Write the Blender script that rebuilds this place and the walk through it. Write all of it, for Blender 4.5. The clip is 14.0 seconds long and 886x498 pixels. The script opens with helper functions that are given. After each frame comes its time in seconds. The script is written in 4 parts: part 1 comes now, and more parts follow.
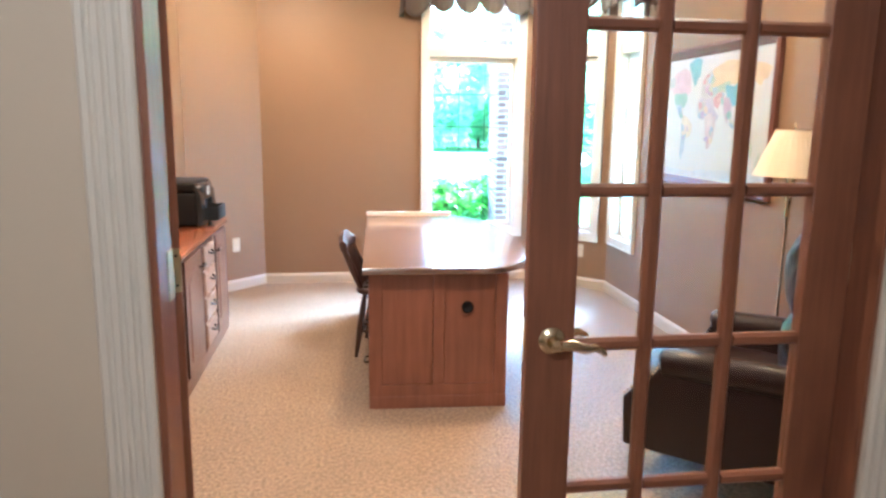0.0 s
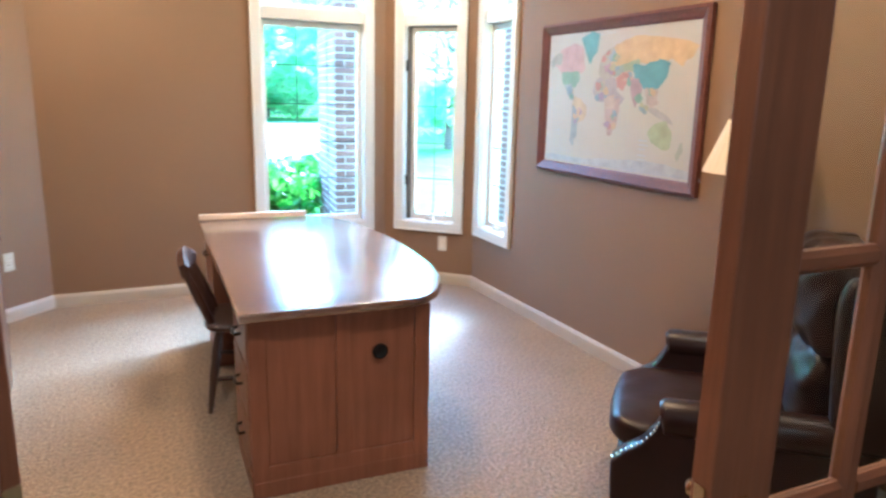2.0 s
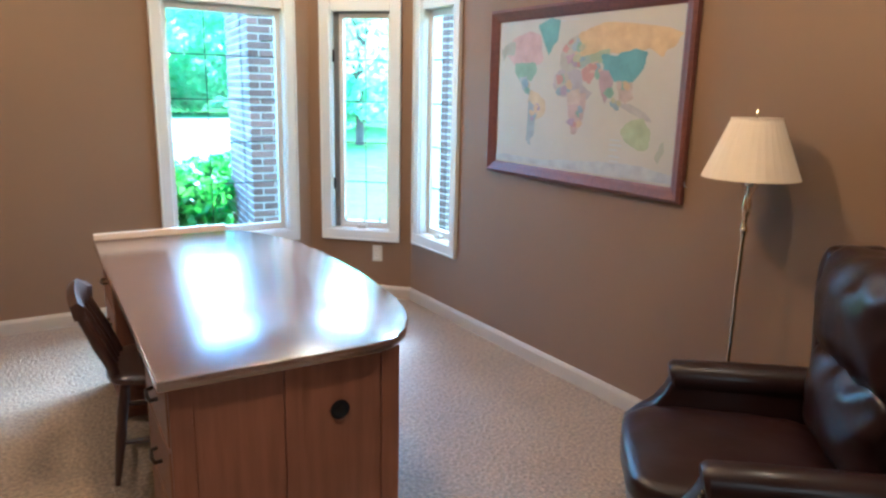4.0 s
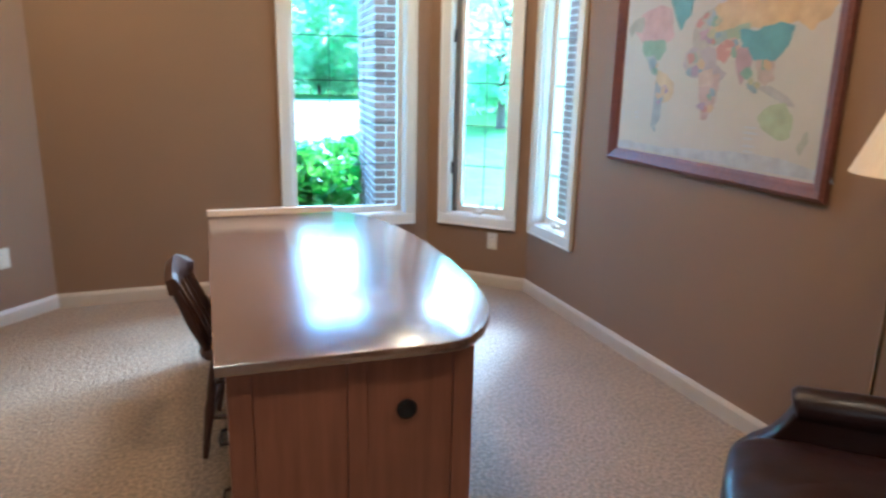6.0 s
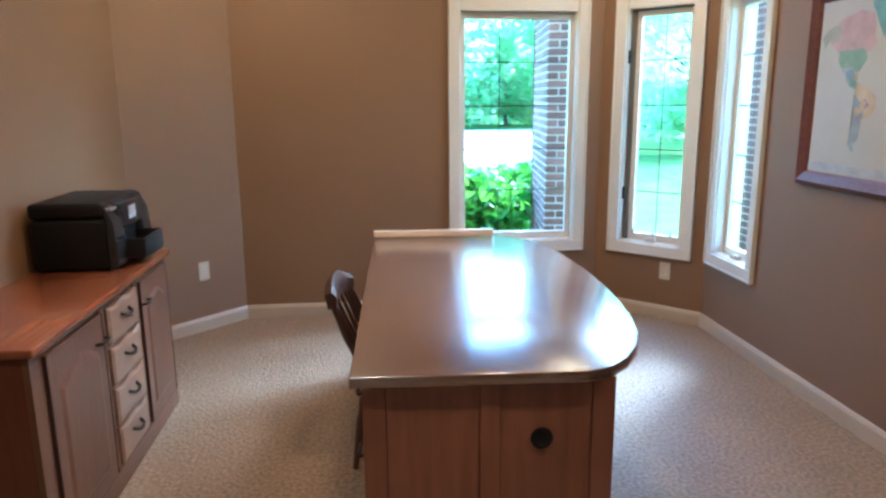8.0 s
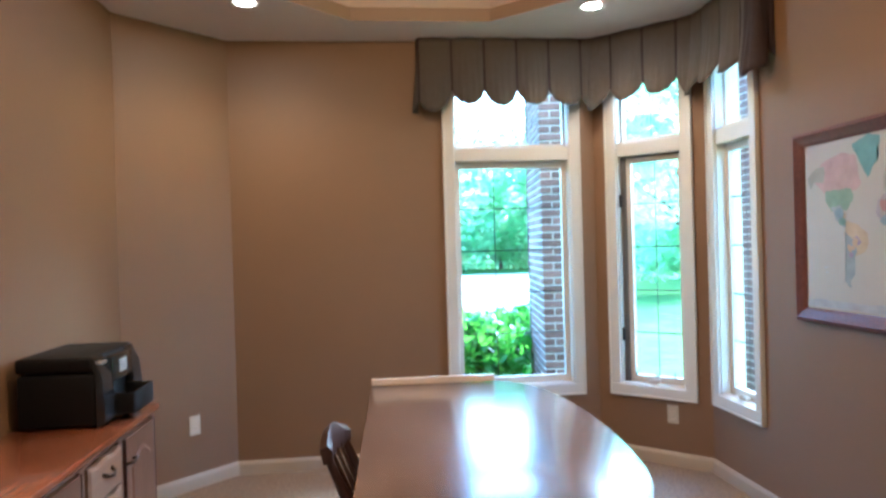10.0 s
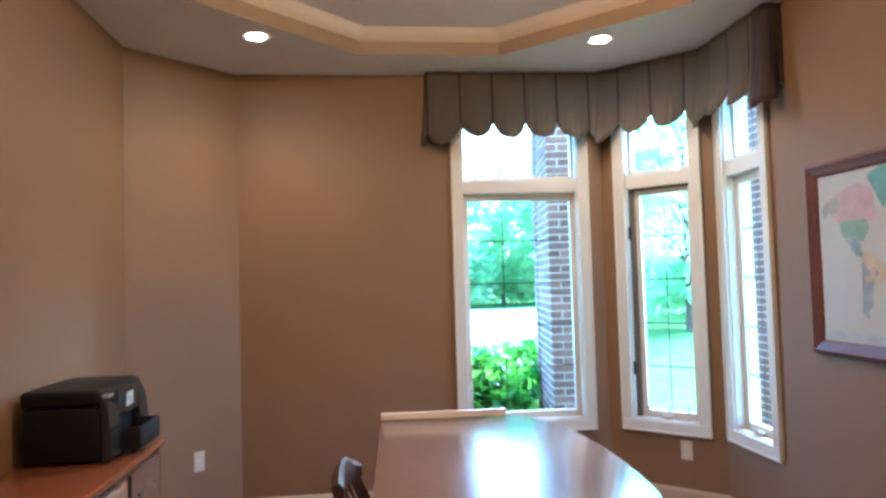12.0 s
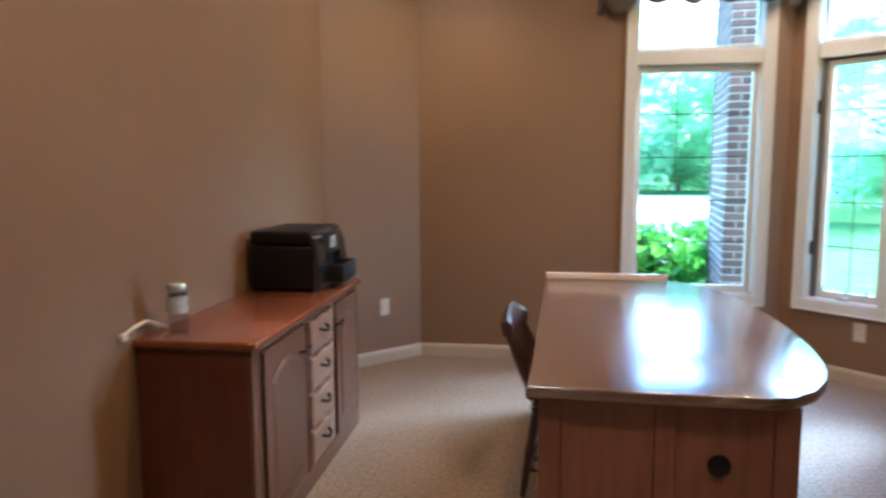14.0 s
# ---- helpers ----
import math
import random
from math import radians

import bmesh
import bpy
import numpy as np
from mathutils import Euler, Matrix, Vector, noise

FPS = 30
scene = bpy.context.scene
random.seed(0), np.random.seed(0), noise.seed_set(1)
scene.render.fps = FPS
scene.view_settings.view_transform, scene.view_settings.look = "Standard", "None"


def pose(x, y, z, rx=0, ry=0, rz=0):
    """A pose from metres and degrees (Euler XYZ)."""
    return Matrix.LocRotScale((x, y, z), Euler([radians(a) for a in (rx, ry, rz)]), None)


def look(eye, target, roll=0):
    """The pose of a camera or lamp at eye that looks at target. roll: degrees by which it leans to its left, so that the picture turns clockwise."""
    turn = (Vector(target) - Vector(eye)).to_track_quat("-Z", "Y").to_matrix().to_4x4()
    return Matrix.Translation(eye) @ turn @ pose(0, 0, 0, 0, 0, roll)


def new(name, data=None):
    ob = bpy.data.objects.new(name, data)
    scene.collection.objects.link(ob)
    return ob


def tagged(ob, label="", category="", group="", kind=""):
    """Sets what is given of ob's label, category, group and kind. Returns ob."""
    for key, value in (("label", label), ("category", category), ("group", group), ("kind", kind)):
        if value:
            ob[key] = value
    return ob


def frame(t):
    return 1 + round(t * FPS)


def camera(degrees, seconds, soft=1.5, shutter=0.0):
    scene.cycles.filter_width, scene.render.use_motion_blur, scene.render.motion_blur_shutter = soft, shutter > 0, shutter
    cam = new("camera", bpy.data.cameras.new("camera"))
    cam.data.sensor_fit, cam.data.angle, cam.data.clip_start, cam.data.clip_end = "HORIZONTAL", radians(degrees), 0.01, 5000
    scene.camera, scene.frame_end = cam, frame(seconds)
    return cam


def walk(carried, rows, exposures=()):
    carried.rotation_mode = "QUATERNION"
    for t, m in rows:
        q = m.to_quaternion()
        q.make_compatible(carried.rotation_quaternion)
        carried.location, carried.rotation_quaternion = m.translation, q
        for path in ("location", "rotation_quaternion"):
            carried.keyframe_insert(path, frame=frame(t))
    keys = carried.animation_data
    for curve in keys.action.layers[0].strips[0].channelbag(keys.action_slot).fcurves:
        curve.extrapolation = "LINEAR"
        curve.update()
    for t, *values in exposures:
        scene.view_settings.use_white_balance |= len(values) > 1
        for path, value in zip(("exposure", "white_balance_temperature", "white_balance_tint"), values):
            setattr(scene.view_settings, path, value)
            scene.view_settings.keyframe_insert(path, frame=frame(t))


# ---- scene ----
# PATH
FOV = 65.0
PATH = [  # seconds, eye, heading, pitch, lean
    (0, (-0.098, -3.311, 1.423), -7.92, -10.31, 0.70),
    (0.5, (-0.131, -3.023, 1.400), -10.51, -10.35, 0.16),
    (1, (-0.205, -2.791, 1.451), -14.55, -11.36, 0.43),
    (1.5, (-0.299, -2.582, 1.481), -19.74, -12.20, 0.68),
    (2, (-0.373, -2.374, 1.483), -25.32, -12.55, 1.29),
    (2.5, (-0.395, -2.175, 1.474), -30.32, -12.55, 1.37),
    (5, (-0.223, -1.765, 1.485), -33.17, -12.92, 1.27),
    (5.5, (-0.160, -1.763, 1.471), -27.90, -13.61, 1.32),
    (6, (-0.082, -1.748, 1.468), -21.15, -14.42, 1.34),
    (6.5, (-0.023, -1.736, 1.461), -13.93, -14.56, 0.83),
    (7, (0.017, -1.738, 1.452), -7.54, -14.19, 0.28),
    (9.5, (0.054, -1.744, 1.426), -5.25, -4.29, -0.94),
    (10, (0.044, -1.701, 1.433), -6.15, -0.29, -1.62),
    (10.5, (0.031, -1.668, 1.438), -6.55, 3.23, -1.89),
    (11, (0.029, -1.624, 1.422), -6.56, 5.58, -1.88),
    (11.5, (0.026, -1.614, 1.414), -6.36, 5.39, -1.68),
    (12, (0.001, -1.666, 1.420), -6.11, 2.57, -1.65),
    (12.5, (-0.041, -1.722, 1.389), -5.93, -0.92, -1.02),
    (13, (-0.038, -1.760, 1.324), -3.97, -3.54, -0.60),
    (13.5, (-0.048, -1.806, 1.357), 0.24, -6.13, -0.73),
    (14, (-0.010, -1.905, 1.333), 7.74, -6.78, -0.17),
]
# END PATH

def eye_pose(eye, heading, pitch, lean):
    a, b = radians(heading), radians(pitch)
    ahead = Vector((-math.sin(a) * math.cos(b), math.cos(a) * math.cos(b), math.sin(b)))
    return look(eye, Vector(eye) + ahead, lean)


cam = camera(FOV, 14.0, soft=2.6, shutter=0.5)
# seconds, stops, kelvin, tint
EXPOSURES = [(0.0, 6.15, 4400, -3), (1.0, 5.85, 4300, -6), (2.0, 5.54, 4250, -7), (2.7, 5.34, 4200, -8), (5.0, 4.97, 4150, -9), (6.5, 4.86, 4250, -8), (9.5, 4.68, 4400, -5), (11.3, 4.80, 4350, -3), (12.5, 4.70, 4400, -3), (14.0, 4.6, 4500, -3)]
walk(cam, [(t, eye_pose(e, h, p, l)) for t, e, h, p, l in PATH], EXPOSURES)

# ---- world, sun, lamps ----
SUN_FROM = Vector((0.80, 0.60, 0.70)).normalized()
world = bpy.data.worlds.new("sky")
scene.world = world
world.use_nodes = True
sky = world.node_tree.nodes.new("ShaderNodeTexSky")
sky.sky_type, sky.sun_disc = "NISHITA", False
sky.sun_elevation = math.asin(SUN_FROM.z)
sky.sun_rotation = math.atan2(SUN_FROM.x, SUN_FROM.y)
world.node_tree.links.new(sky.outputs[0], world.node_tree.nodes["Background"].inputs[0])
world.node_tree.nodes["Background"].inputs[1].default_value = 0.12


def lamp(name, kind, m, power, colour, **values):
    data = bpy.data.lights.new(name, kind)
    data.energy, data.color = power, colour
    ob = new(name, data)
    ob.matrix_world = m
    return ob


sun = lamp("sun", "SUN", look(SUN_FROM * 20, (0, 0, 0)), 1.9, (0.93, 0.97, 1.0))
sun.data.angle = radians(34)

# plan of the room
XW, XE, YS, YN, CEIL, CUT = -1.34, 2.11, -1.74, 2.87, 2.78, 0.53
ROOM = [(XW, YN - CUT), (XW + CUT - 0.01, YN), (XE - CUT, YN), (XE, YN - CUT), (XE, YS + CUT), (XE - CUT, YS), (XW + CUT, YS), (XW, YS + CUT)]
TRAY = [(-0.875, 1.61), (-0.02, 2.46), (0.82, 2.46), (1.655, 1.63), (1.637, -0.30), (0.807, -1.12), (-0.006, -1.12), (-0.86, -0.30)]
CANS = [(-0.58, 2.154), (1.355, 2.159), (-0.60, -0.90), (1.38, -0.90)]
WARM = (1.0, 0.53, 0.22)
for cx, cy in CANS:
    l = lamp("can_lamp", "SPOT", pose(cx, cy, CEIL - 0.02), 2.7, WARM)
    l.data.spot_size, l.data.spot_blend, l.data.shadow_soft_size = radians(150), 0.9, 0.05
# unseen lamp added for the warm glow in the tray, no fixture built
l = lamp("unseen_tray_lamp", "POINT", pose(0.39, 0.5, 2.82), 4.2, WARM)
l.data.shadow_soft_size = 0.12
# unseen fill lamp added to brighten the hall side of the doors
l = lamp("hall_fill", "POINT", pose(-0.3, -3.9, 2.3), 1.5, (1.0, 0.86, 0.7))
l.data.shadow_soft_size = 0.15


# ---- materials ----
def material(name, colour, rough=0.5, metal=0.0, vary=0.0, scale=8.0, bump=0.0, bump_scale=60.0, second=None, coat=0.0, stretch=(1, 1, 1), random_hue=0.0, fine=0.0):
    m = bpy.data.materials.new(name)
    m.use_nodes = True
    nt = m.node_tree
    b = nt.nodes["Principled BSDF"]
    b.inputs["Roughness"].default_value = rough
    b.inputs["Metallic"].default_value = metal
    b.inputs["Coat Weight"].default_value = coat
    b.inputs["Coat Roughness"].default_value = 0.08
    b.inputs["Coat IOR"].default_value = 1.5 if coat < 0.9 else 2.7
    co = nt.nodes.new("ShaderNodeTexCoord")
    mp = nt.nodes.new("ShaderNodeMapping")
    mp.inputs["Scale"].default_value = stretch
    nt.links.new(co.outputs["Object"], mp.inputs[0])
    c = (*colour, 1)
    d = (*(second or [v * (1 - vary) for v in colour]), 1)
    n = nt.nodes.new("ShaderNodeTexNoise")
    n.inputs["Scale"].default_value, n.inputs["Detail"].default_value, n.inputs["Roughness"].default_value = scale, 6, 0.6
    nt.links.new(mp.outputs[0], n.inputs[0])
    ramp = nt.nodes.new("ShaderNodeValToRGB")
    ramp.color_ramp.elements[0].position, ramp.color_ramp.elements[1].position = 0.32, 0.68
    ramp.color_ramp.elements[0].color, ramp.color_ramp.elements[1].color = d, c
    nt.links.new(n.outputs[0], ramp.inputs[0])
    out = ramp.outputs[0]
    if fine or random_hue:
        hs = nt.nodes.new("ShaderNodeHueSaturation")
        nt.links.new(out, hs.inputs["Color"])
        ma = nt.nodes.new("ShaderNodeMapRange")
        if random_hue:
            oi = nt.nodes.new("ShaderNodeObjectInfo")
            nt.links.new(oi.outputs["Random"], ma.inputs[0])
            ma.inputs[3].default_value, ma.inputs[4].default_value = 1 - random_hue, 1 + random_hue
        else:
            n3 = nt.nodes.new("ShaderNodeTexNoise")
            n3.inputs["Scale"].default_value, n3.inputs["Detail"].default_value = bump_scale, 3
            nt.links.new(mp.outputs[0], n3.inputs[0])
            nt.links.new(n3.outputs[0], ma.inputs[0])
            ma.inputs[1].default_value, ma.inputs[2].default_value = 0.3, 0.7
            ma.inputs[3].default_value, ma.inputs[4].default_value = 1 - fine, 1 + fine
        nt.links.new(ma.outputs[0], hs.inputs["Value"])
        out = hs.outputs[0]
    nt.links.new(out, b.inputs["Base Color"])
    if bump:
        n2 = nt.nodes.new("ShaderNodeTexNoise")
        n2.inputs["Scale"].default_value, n2.inputs["Detail"].default_value = bump_scale, 4
        nt.links.new(mp.outputs[0], n2.inputs[0])
        bp = nt.nodes.new("ShaderNodeBump")
        bp.inputs["Strength"].default_value, bp.inputs["Distance"].default_value = bump, 0.01
        nt.links.new(n2.outputs[0], bp.inputs["Height"])
        nt.links.new(bp.outputs[0], b.inputs["Normal"])
    return m


def wood(name, light, dark, rough=0.35, coat=0.0, axis=2, scale=1.0):
    """Wood with its grain along one axis of the thing."""
    s = [14.0, 14.0, 14.0]
    s[axis] = 0.9
    m = material(name, light, rough, 0, 0, 3.2 * scale, 0.12, 9.0, dark, coat, s)
    nt = m.node_tree
    b = nt.nodes["Principled BSDF"]
    ramp = nt.nodes["Color Ramp"]
    ramp.color_ramp.elements[0].position, ramp.color_ramp.elements[1].position = 0.25, 0.75
    big = nt.nodes.new("ShaderNodeTexNoise")
    big.inputs["Scale"].default_value, big.inputs["Detail"].default_value = 2.4, 3
    co = nt.nodes["Texture Coordinate"]
    nt.links.new(co.outputs["Object"], big.inputs[0])
    hs = nt.nodes.new("ShaderNodeHueSaturation")
    ma = nt.nodes.new("ShaderNodeMapRange")
    ma.inputs[1].default_value, ma.inputs[2].default_value, ma.inputs[3].default_value, ma.inputs[4].default_value = 0.3, 0.7, 0.8, 1.15
    nt.links.new(big.outputs[0], ma.inputs[0])
    nt.links.new(ma.outputs[0], hs.inputs["Value"])
    nt.links.new(ramp.outputs[0], hs.inputs["Color"])
    nt.links.new(hs.outputs[0], b.inputs["Base Color"])
    return m


def glowing(name, colour, strength):
    m = bpy.data.materials.new(name)
    m.use_nodes = True
    b = m.node_tree.nodes["Principled BSDF"]
    b.inputs["Base Color"].default_value = (*colour, 1)
    b.inputs["Emission Color"].default_value = (*colour, 1)
    b.inputs["Emission Strength"].default_value = strength
    return m


def clear_glass(name, tint=(1, 1, 1), rough=0.0):
    m = bpy.data.materials.new(name)
    m.use_nodes = True
    nt = m.node_tree
    out = nt.nodes["Material Output"]
    nt.nodes.remove(nt.nodes["Principled BSDF"])
    t = nt.nodes.new("ShaderNodeBsdfTransparent")
    t.inputs[0].default_value = (*tint, 1)
    g = nt.nodes.new("ShaderNodeBsdfGlossy")
    g.inputs["Roughness"].default_value = 0.02
    lw = nt.nodes.new("ShaderNodeLayerWeight")
    lw.inputs[0].default_value = 0.5
    f = lw
    for kind, value in (("POWER", 5.0), ("MULTIPLY", 0.55), ("ADD", 0.028)):
        k = nt.nodes.new("ShaderNodeMath")
        k.operation = kind
        k.inputs[1].default_value = value
        nt.links.new(f.outputs[1 if f is lw else 0], k.inputs[0])
        f = k
    mix = nt.nodes.new("ShaderNodeMixShader")
    nt.links.new(f.outputs[0], mix.inputs[0])
    nt.links.new(t.outputs[0], mix.inputs[1])
    nt.links.new(g.outputs[0], mix.inputs[2])
    nt.links.new(mix.outputs[0], out.inputs[0])
    return m


M_WALL = material("wall_paint_tan", (0.172, 0.098, 0.047), 0.62, vary=0.06, scale=1.3, bump=0.12, bump_scale=240)
M_HALL = material("hall_paint_beige", (0.47, 0.375, 0.275), 0.6, vary=0.05, scale=1.3, bump=0.1, bump_scale=240)
M_CEIL = material("ceiling_paint", (0.62, 0.52, 0.44), 0.8, vary=0.04, scale=2, bump=0.1, bump_scale=200)
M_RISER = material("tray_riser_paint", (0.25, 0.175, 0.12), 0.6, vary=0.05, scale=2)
M_TRIM = material("trim_white_paint", (0.56, 0.49, 0.41), 0.35, vary=0.04, scale=4)
M_BASE = material("baseboard_cream_paint", (0.38, 0.315, 0.245), 0.45, vary=0.08, scale=4)
M_WINTRIM = material("window_white_paint", (0.52, 0.49, 0.44), 0.35, vary=0.04, scale=4)
M_CARPET = material("beige_carpet", (0.235, 0.170, 0.120), 0.62, vary=0.16, scale=2.2, bump=1.0, bump_scale=62, fine=0.42)
M_DOORWOOD = wood("stained_door_wood", (0.21, 0.078, 0.036), (0.125, 0.044, 0.022), 0.44, 0.03)
M_DOORWOOD_H = wood("stained_door_wood_across", (0.21, 0.078, 0.036), (0.125, 0.044, 0.022), 0.44, 0.03, axis=0)
M_DESK = wood("desk_cherry_upright", (0.225, 0.088, 0.048), (0.15, 0.055, 0.030), 0.4, 0.1)
M_DESKTOP = wood("desk_cherry_top", (0.135, 0.080, 0.060), (0.09, 0.050, 0.036), 0.22, 1.0, axis=1)
nt = M_DESKTOP.node_tree
smudge = nt.nodes.new("ShaderNodeTexNoise")
smudge.inputs["Scale"].default_value, smudge.inputs["Detail"].default_value = 2.5, 2
spread = nt.nodes.new("ShaderNodeMapRange")
spread.inputs[1].default_value, spread.inputs[2].default_value, spread.inputs[3].default_value, spread.inputs[4].default_value = 0.3, 0.7, 0.12, 0.17
nt.links.new(nt.nodes["Texture Coordinate"].outputs["Object"], smudge.inputs[0])
nt.links.new(smudge.outputs[0], spread.inputs[0])
nt.links.new(spread.outputs[0], nt.nodes["Principled BSDF"].inputs["Coat Roughness"])
M_CABTOP = wood("cabinet_cherry_top", (0.22, 0.068, 0.026), (0.15, 0.043, 0.016), 0.25, 0.6, axis=1)
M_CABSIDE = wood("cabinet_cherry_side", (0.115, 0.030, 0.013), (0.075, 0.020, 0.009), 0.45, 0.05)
M_CABFRONT = wood("cabinet_maple_front", (0.135, 0.060, 0.031), (0.09, 0.038, 0.020), 0.36, 0.1)
# near-black tone for the shade in the gaps beside the cabinet doors
M_GAP_SHADE = material("door_gap_shade", (0.035, 0.010, 0.006), 0.6, vary=0.3)
M_CABDRAWER = wood("cabinet_pale_drawer", (0.27, 0.165, 0.110), (0.20, 0.115, 0.075), 0.38, 0.1, axis=1)
# window glare on the desk ledge is put into this near-white wood colour
M_LEDGE = wood("glare_pale_ledge", (0.62, 0.52, 0.44), (0.5, 0.4, 0.32), 0.25, 0.5, axis=0)
M_CHAIR = wood("dark_chair_wood", (0.060, 0.026, 0.018), (0.030, 0.013, 0.010), 0.36, 0.12)
M_FRAME = wood("mahogany_frame", (0.125, 0.035, 0.022), (0.06, 0.016, 0.011), 0.5, 0.06, axis=1)
M_LEATHER = material("dark_leather", (0.018, 0.0068, 0.0066), 0.34, vary=0.35, scale=5, bump=0.05, bump_scale=40, coat=0.06)
for m in (M_LEATHER,):
    m.node_tree.nodes["Principled BSDF"].inputs["IOR"].default_value = 1.34
M_BRASS = material("brass", (0.74, 0.62, 0.42), 0.13, 1.0, vary=0.2, scale=20)
M_HINGE = material("hinge_brass_plate", (0.42, 0.33, 0.17), 0.4, 0.6, vary=0.2, scale=30)
M_PULL = material("dark_bronze", (0.035, 0.025, 0.022), 0.35, 0.7, vary=0.3, scale=30)
M_BLACK = material("black_plastic", (0.007, 0.007, 0.008), 0.5, vary=0.2, scale=10)
M_BLACK.node_tree.nodes["Principled BSDF"].inputs["IOR"].default_value = 1.3
M_GLOSSBLACK = material("glossy_grey_plastic", (0.02, 0.022, 0.025), 0.15, vary=0.2, scale=6)
M_SILVER = material("silver_plastic", (0.5, 0.5, 0.5), 0.25, 0.6, vary=0.1)
M_SHADE = material("cream_lampshade_fabric", (0.54, 0.43, 0.31), 0.85, vary=0.06, scale=30, bump=0.2, bump_scale=300, stretch=(1, 1, 0.05))
M_SHADE.node_tree.nodes["Principled BSDF"].inputs["Emission Color"].default_value = (1.0, 0.82, 0.58, 1)
M_SHADE.node_tree.nodes["Principled BSDF"].inputs["Emission Strength"].default_value = 0.0
M_VALANCE = material("valance_fabric", (0.072, 0.055, 0.042), 0.85, vary=0.3, scale=20, bump=0.4, bump_scale=350, second=(0.075, 0.062, 0.05))
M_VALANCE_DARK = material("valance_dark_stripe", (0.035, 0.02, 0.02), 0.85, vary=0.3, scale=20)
M_PAPER = material("map_paper", (0.36, 0.325, 0.285), 0.45, vary=0.05, scale=6)
M_OUTLET = material("outlet_plastic", (0.46, 0.41, 0.33), 0.4, vary=0.03)
M_PVC = material("clear_plastic_label", (0.45, 0.47, 0.48), 0.2, vary=0.4, scale=30)
M_BOTTLE = clear_glass("bottle_plastic", (0.82, 0.85, 0.86))
M_PANE = clear_glass("window_glass", (0.96, 0.99, 0.985))
M_LEAD = material("lead_came", (0.05, 0.05, 0.05), 0.4, 0.6)
M_BRICK = material("brown_brick", (0.21, 0.12, 0.095), 0.85, vary=0.35, scale=18, bump=0.5, bump_scale=60, random_hue=0.35)
M_MORTAR = material("pale_mortar", (0.60, 0.57, 0.53), 0.9, vary=0.15, scale=20, bump=0.4, bump_scale=100)
M_LAWN = material("lawn", (0.12, 0.185, 0.06), 1.0, vary=0.4, scale=2, bump=0.8, bump_scale=30)
M_LAWN.node_tree.nodes["Principled BSDF"].inputs["IOR"].default_value = 1.05
M_DRIVE = material("pale_concrete", (0.62, 0.60, 0.56), 0.85, vary=0.12, scale=2, bump=0.3, bump_scale=40)
M_LEAF = material("tree_leaf", (0.19, 0.26, 0.12), 0.5, vary=0.45, scale=0.6, second=(0.13, 0.19, 0.09))
M_BUSHLEAF = material("bush_leaf", (0.11, 0.25, 0.035), 0.4, vary=0.5, scale=3, second=(0.05, 0.12, 0.02))
for m, through_colour, share in ((M_LEAF, (0.60, 0.80, 0.52), 0.7), (M_BUSHLEAF, (0.20, 0.42, 0.04), 0.4)):
    # light passes through the leaves
    nt = m.node_tree
    tr = nt.nodes.new("ShaderNodeBsdfTranslucent")
    tr.inputs[0].default_value = (*through_colour, 1)
    add = nt.nodes.new("ShaderNodeMixShader")
    add.inputs[0].default_value = share
    nt.links.new(nt.nodes["Principled BSDF"].outputs[0], add.inputs[1])
    nt.links.new(tr.outputs[0], add.inputs[2])
    nt.links.new(add.outputs[0], nt.nodes["Material Output"].inputs[0])
M_BARK = material("bark", (0.09, 0.065, 0.045), 0.9, vary=0.4, scale=12, bump=0.7, bump_scale=20)
M_STRIP = material("grey_sash_strip", (0.10, 0.095, 0.09), 0.5, vary=0.1)
M_CAN = glowing("lamp_lens", (1.0, 0.86, 0.66), 9.0)


# ---- mesh helpers ----
def mesh(name, bm, mat, smooth=False):
    me = bpy.data.meshes.new(name)
    bmesh.ops.recalc_face_normals(bm, faces=bm.faces)
    bm.to_mesh(me)
    bm.free()
    for m in (mat if isinstance(mat, (list, tuple)) else [mat]):
        me.materials.append(m)
    if smooth:
        me.polygons.foreach_set("use_smooth", [True] * len(me.polygons))
        for p in me.polygons:
            if p.area > 0.05:  # broad flat faces keep their own normal
                p.use_smooth = False
        if smooth != "all":
            me.set_sharp_from_angle(angle=radians(40))
    return me


def part(name, bm, mat, parent, label="", smooth=False):
    ob = new(name, mesh(name, bm, mat, smooth))
    if parent:
        ob.parent = parent
    return tagged(ob, label)


def thing(name, label, category, m=None, group=""):
    ob = new(name)
    ob.empty_display_size = 0.1
    if m is not None:
        ob.matrix_world = m
    return tagged(ob, label, category, group)


def structure(name, bm, mat, parent=None, smooth=False):
    ob = new(name, mesh(name, bm, mat, smooth))
    ob.parent = parent
    return tagged(ob, kind="structure")


def box(a, b, bevel=0.0, seg=2, bm=None):
    """A box from corner a to corner b with its edges rounded."""
    own = bmesh.new()
    bmesh.ops.create_cube(own, size=1)
    for v in own.verts:
        v.co = Vector([a[i] + (v.co[i] + 0.5) * (b[i] - a[i]) for i in range(3)])
    if bevel:
        bmesh.ops.bevel(own, geom=own.edges[:] + own.verts[:], offset=bevel, segments=seg, affect="EDGES", profile=0.5)
    return merge(bm, own)


def merge(bm, own):
    if bm is None:
        return own
    me = bpy.data.meshes.new("join")
    own.to_mesh(me)
    own.free()
    bm.from_mesh(me)
    bpy.data.meshes.remove(me)
    return bm


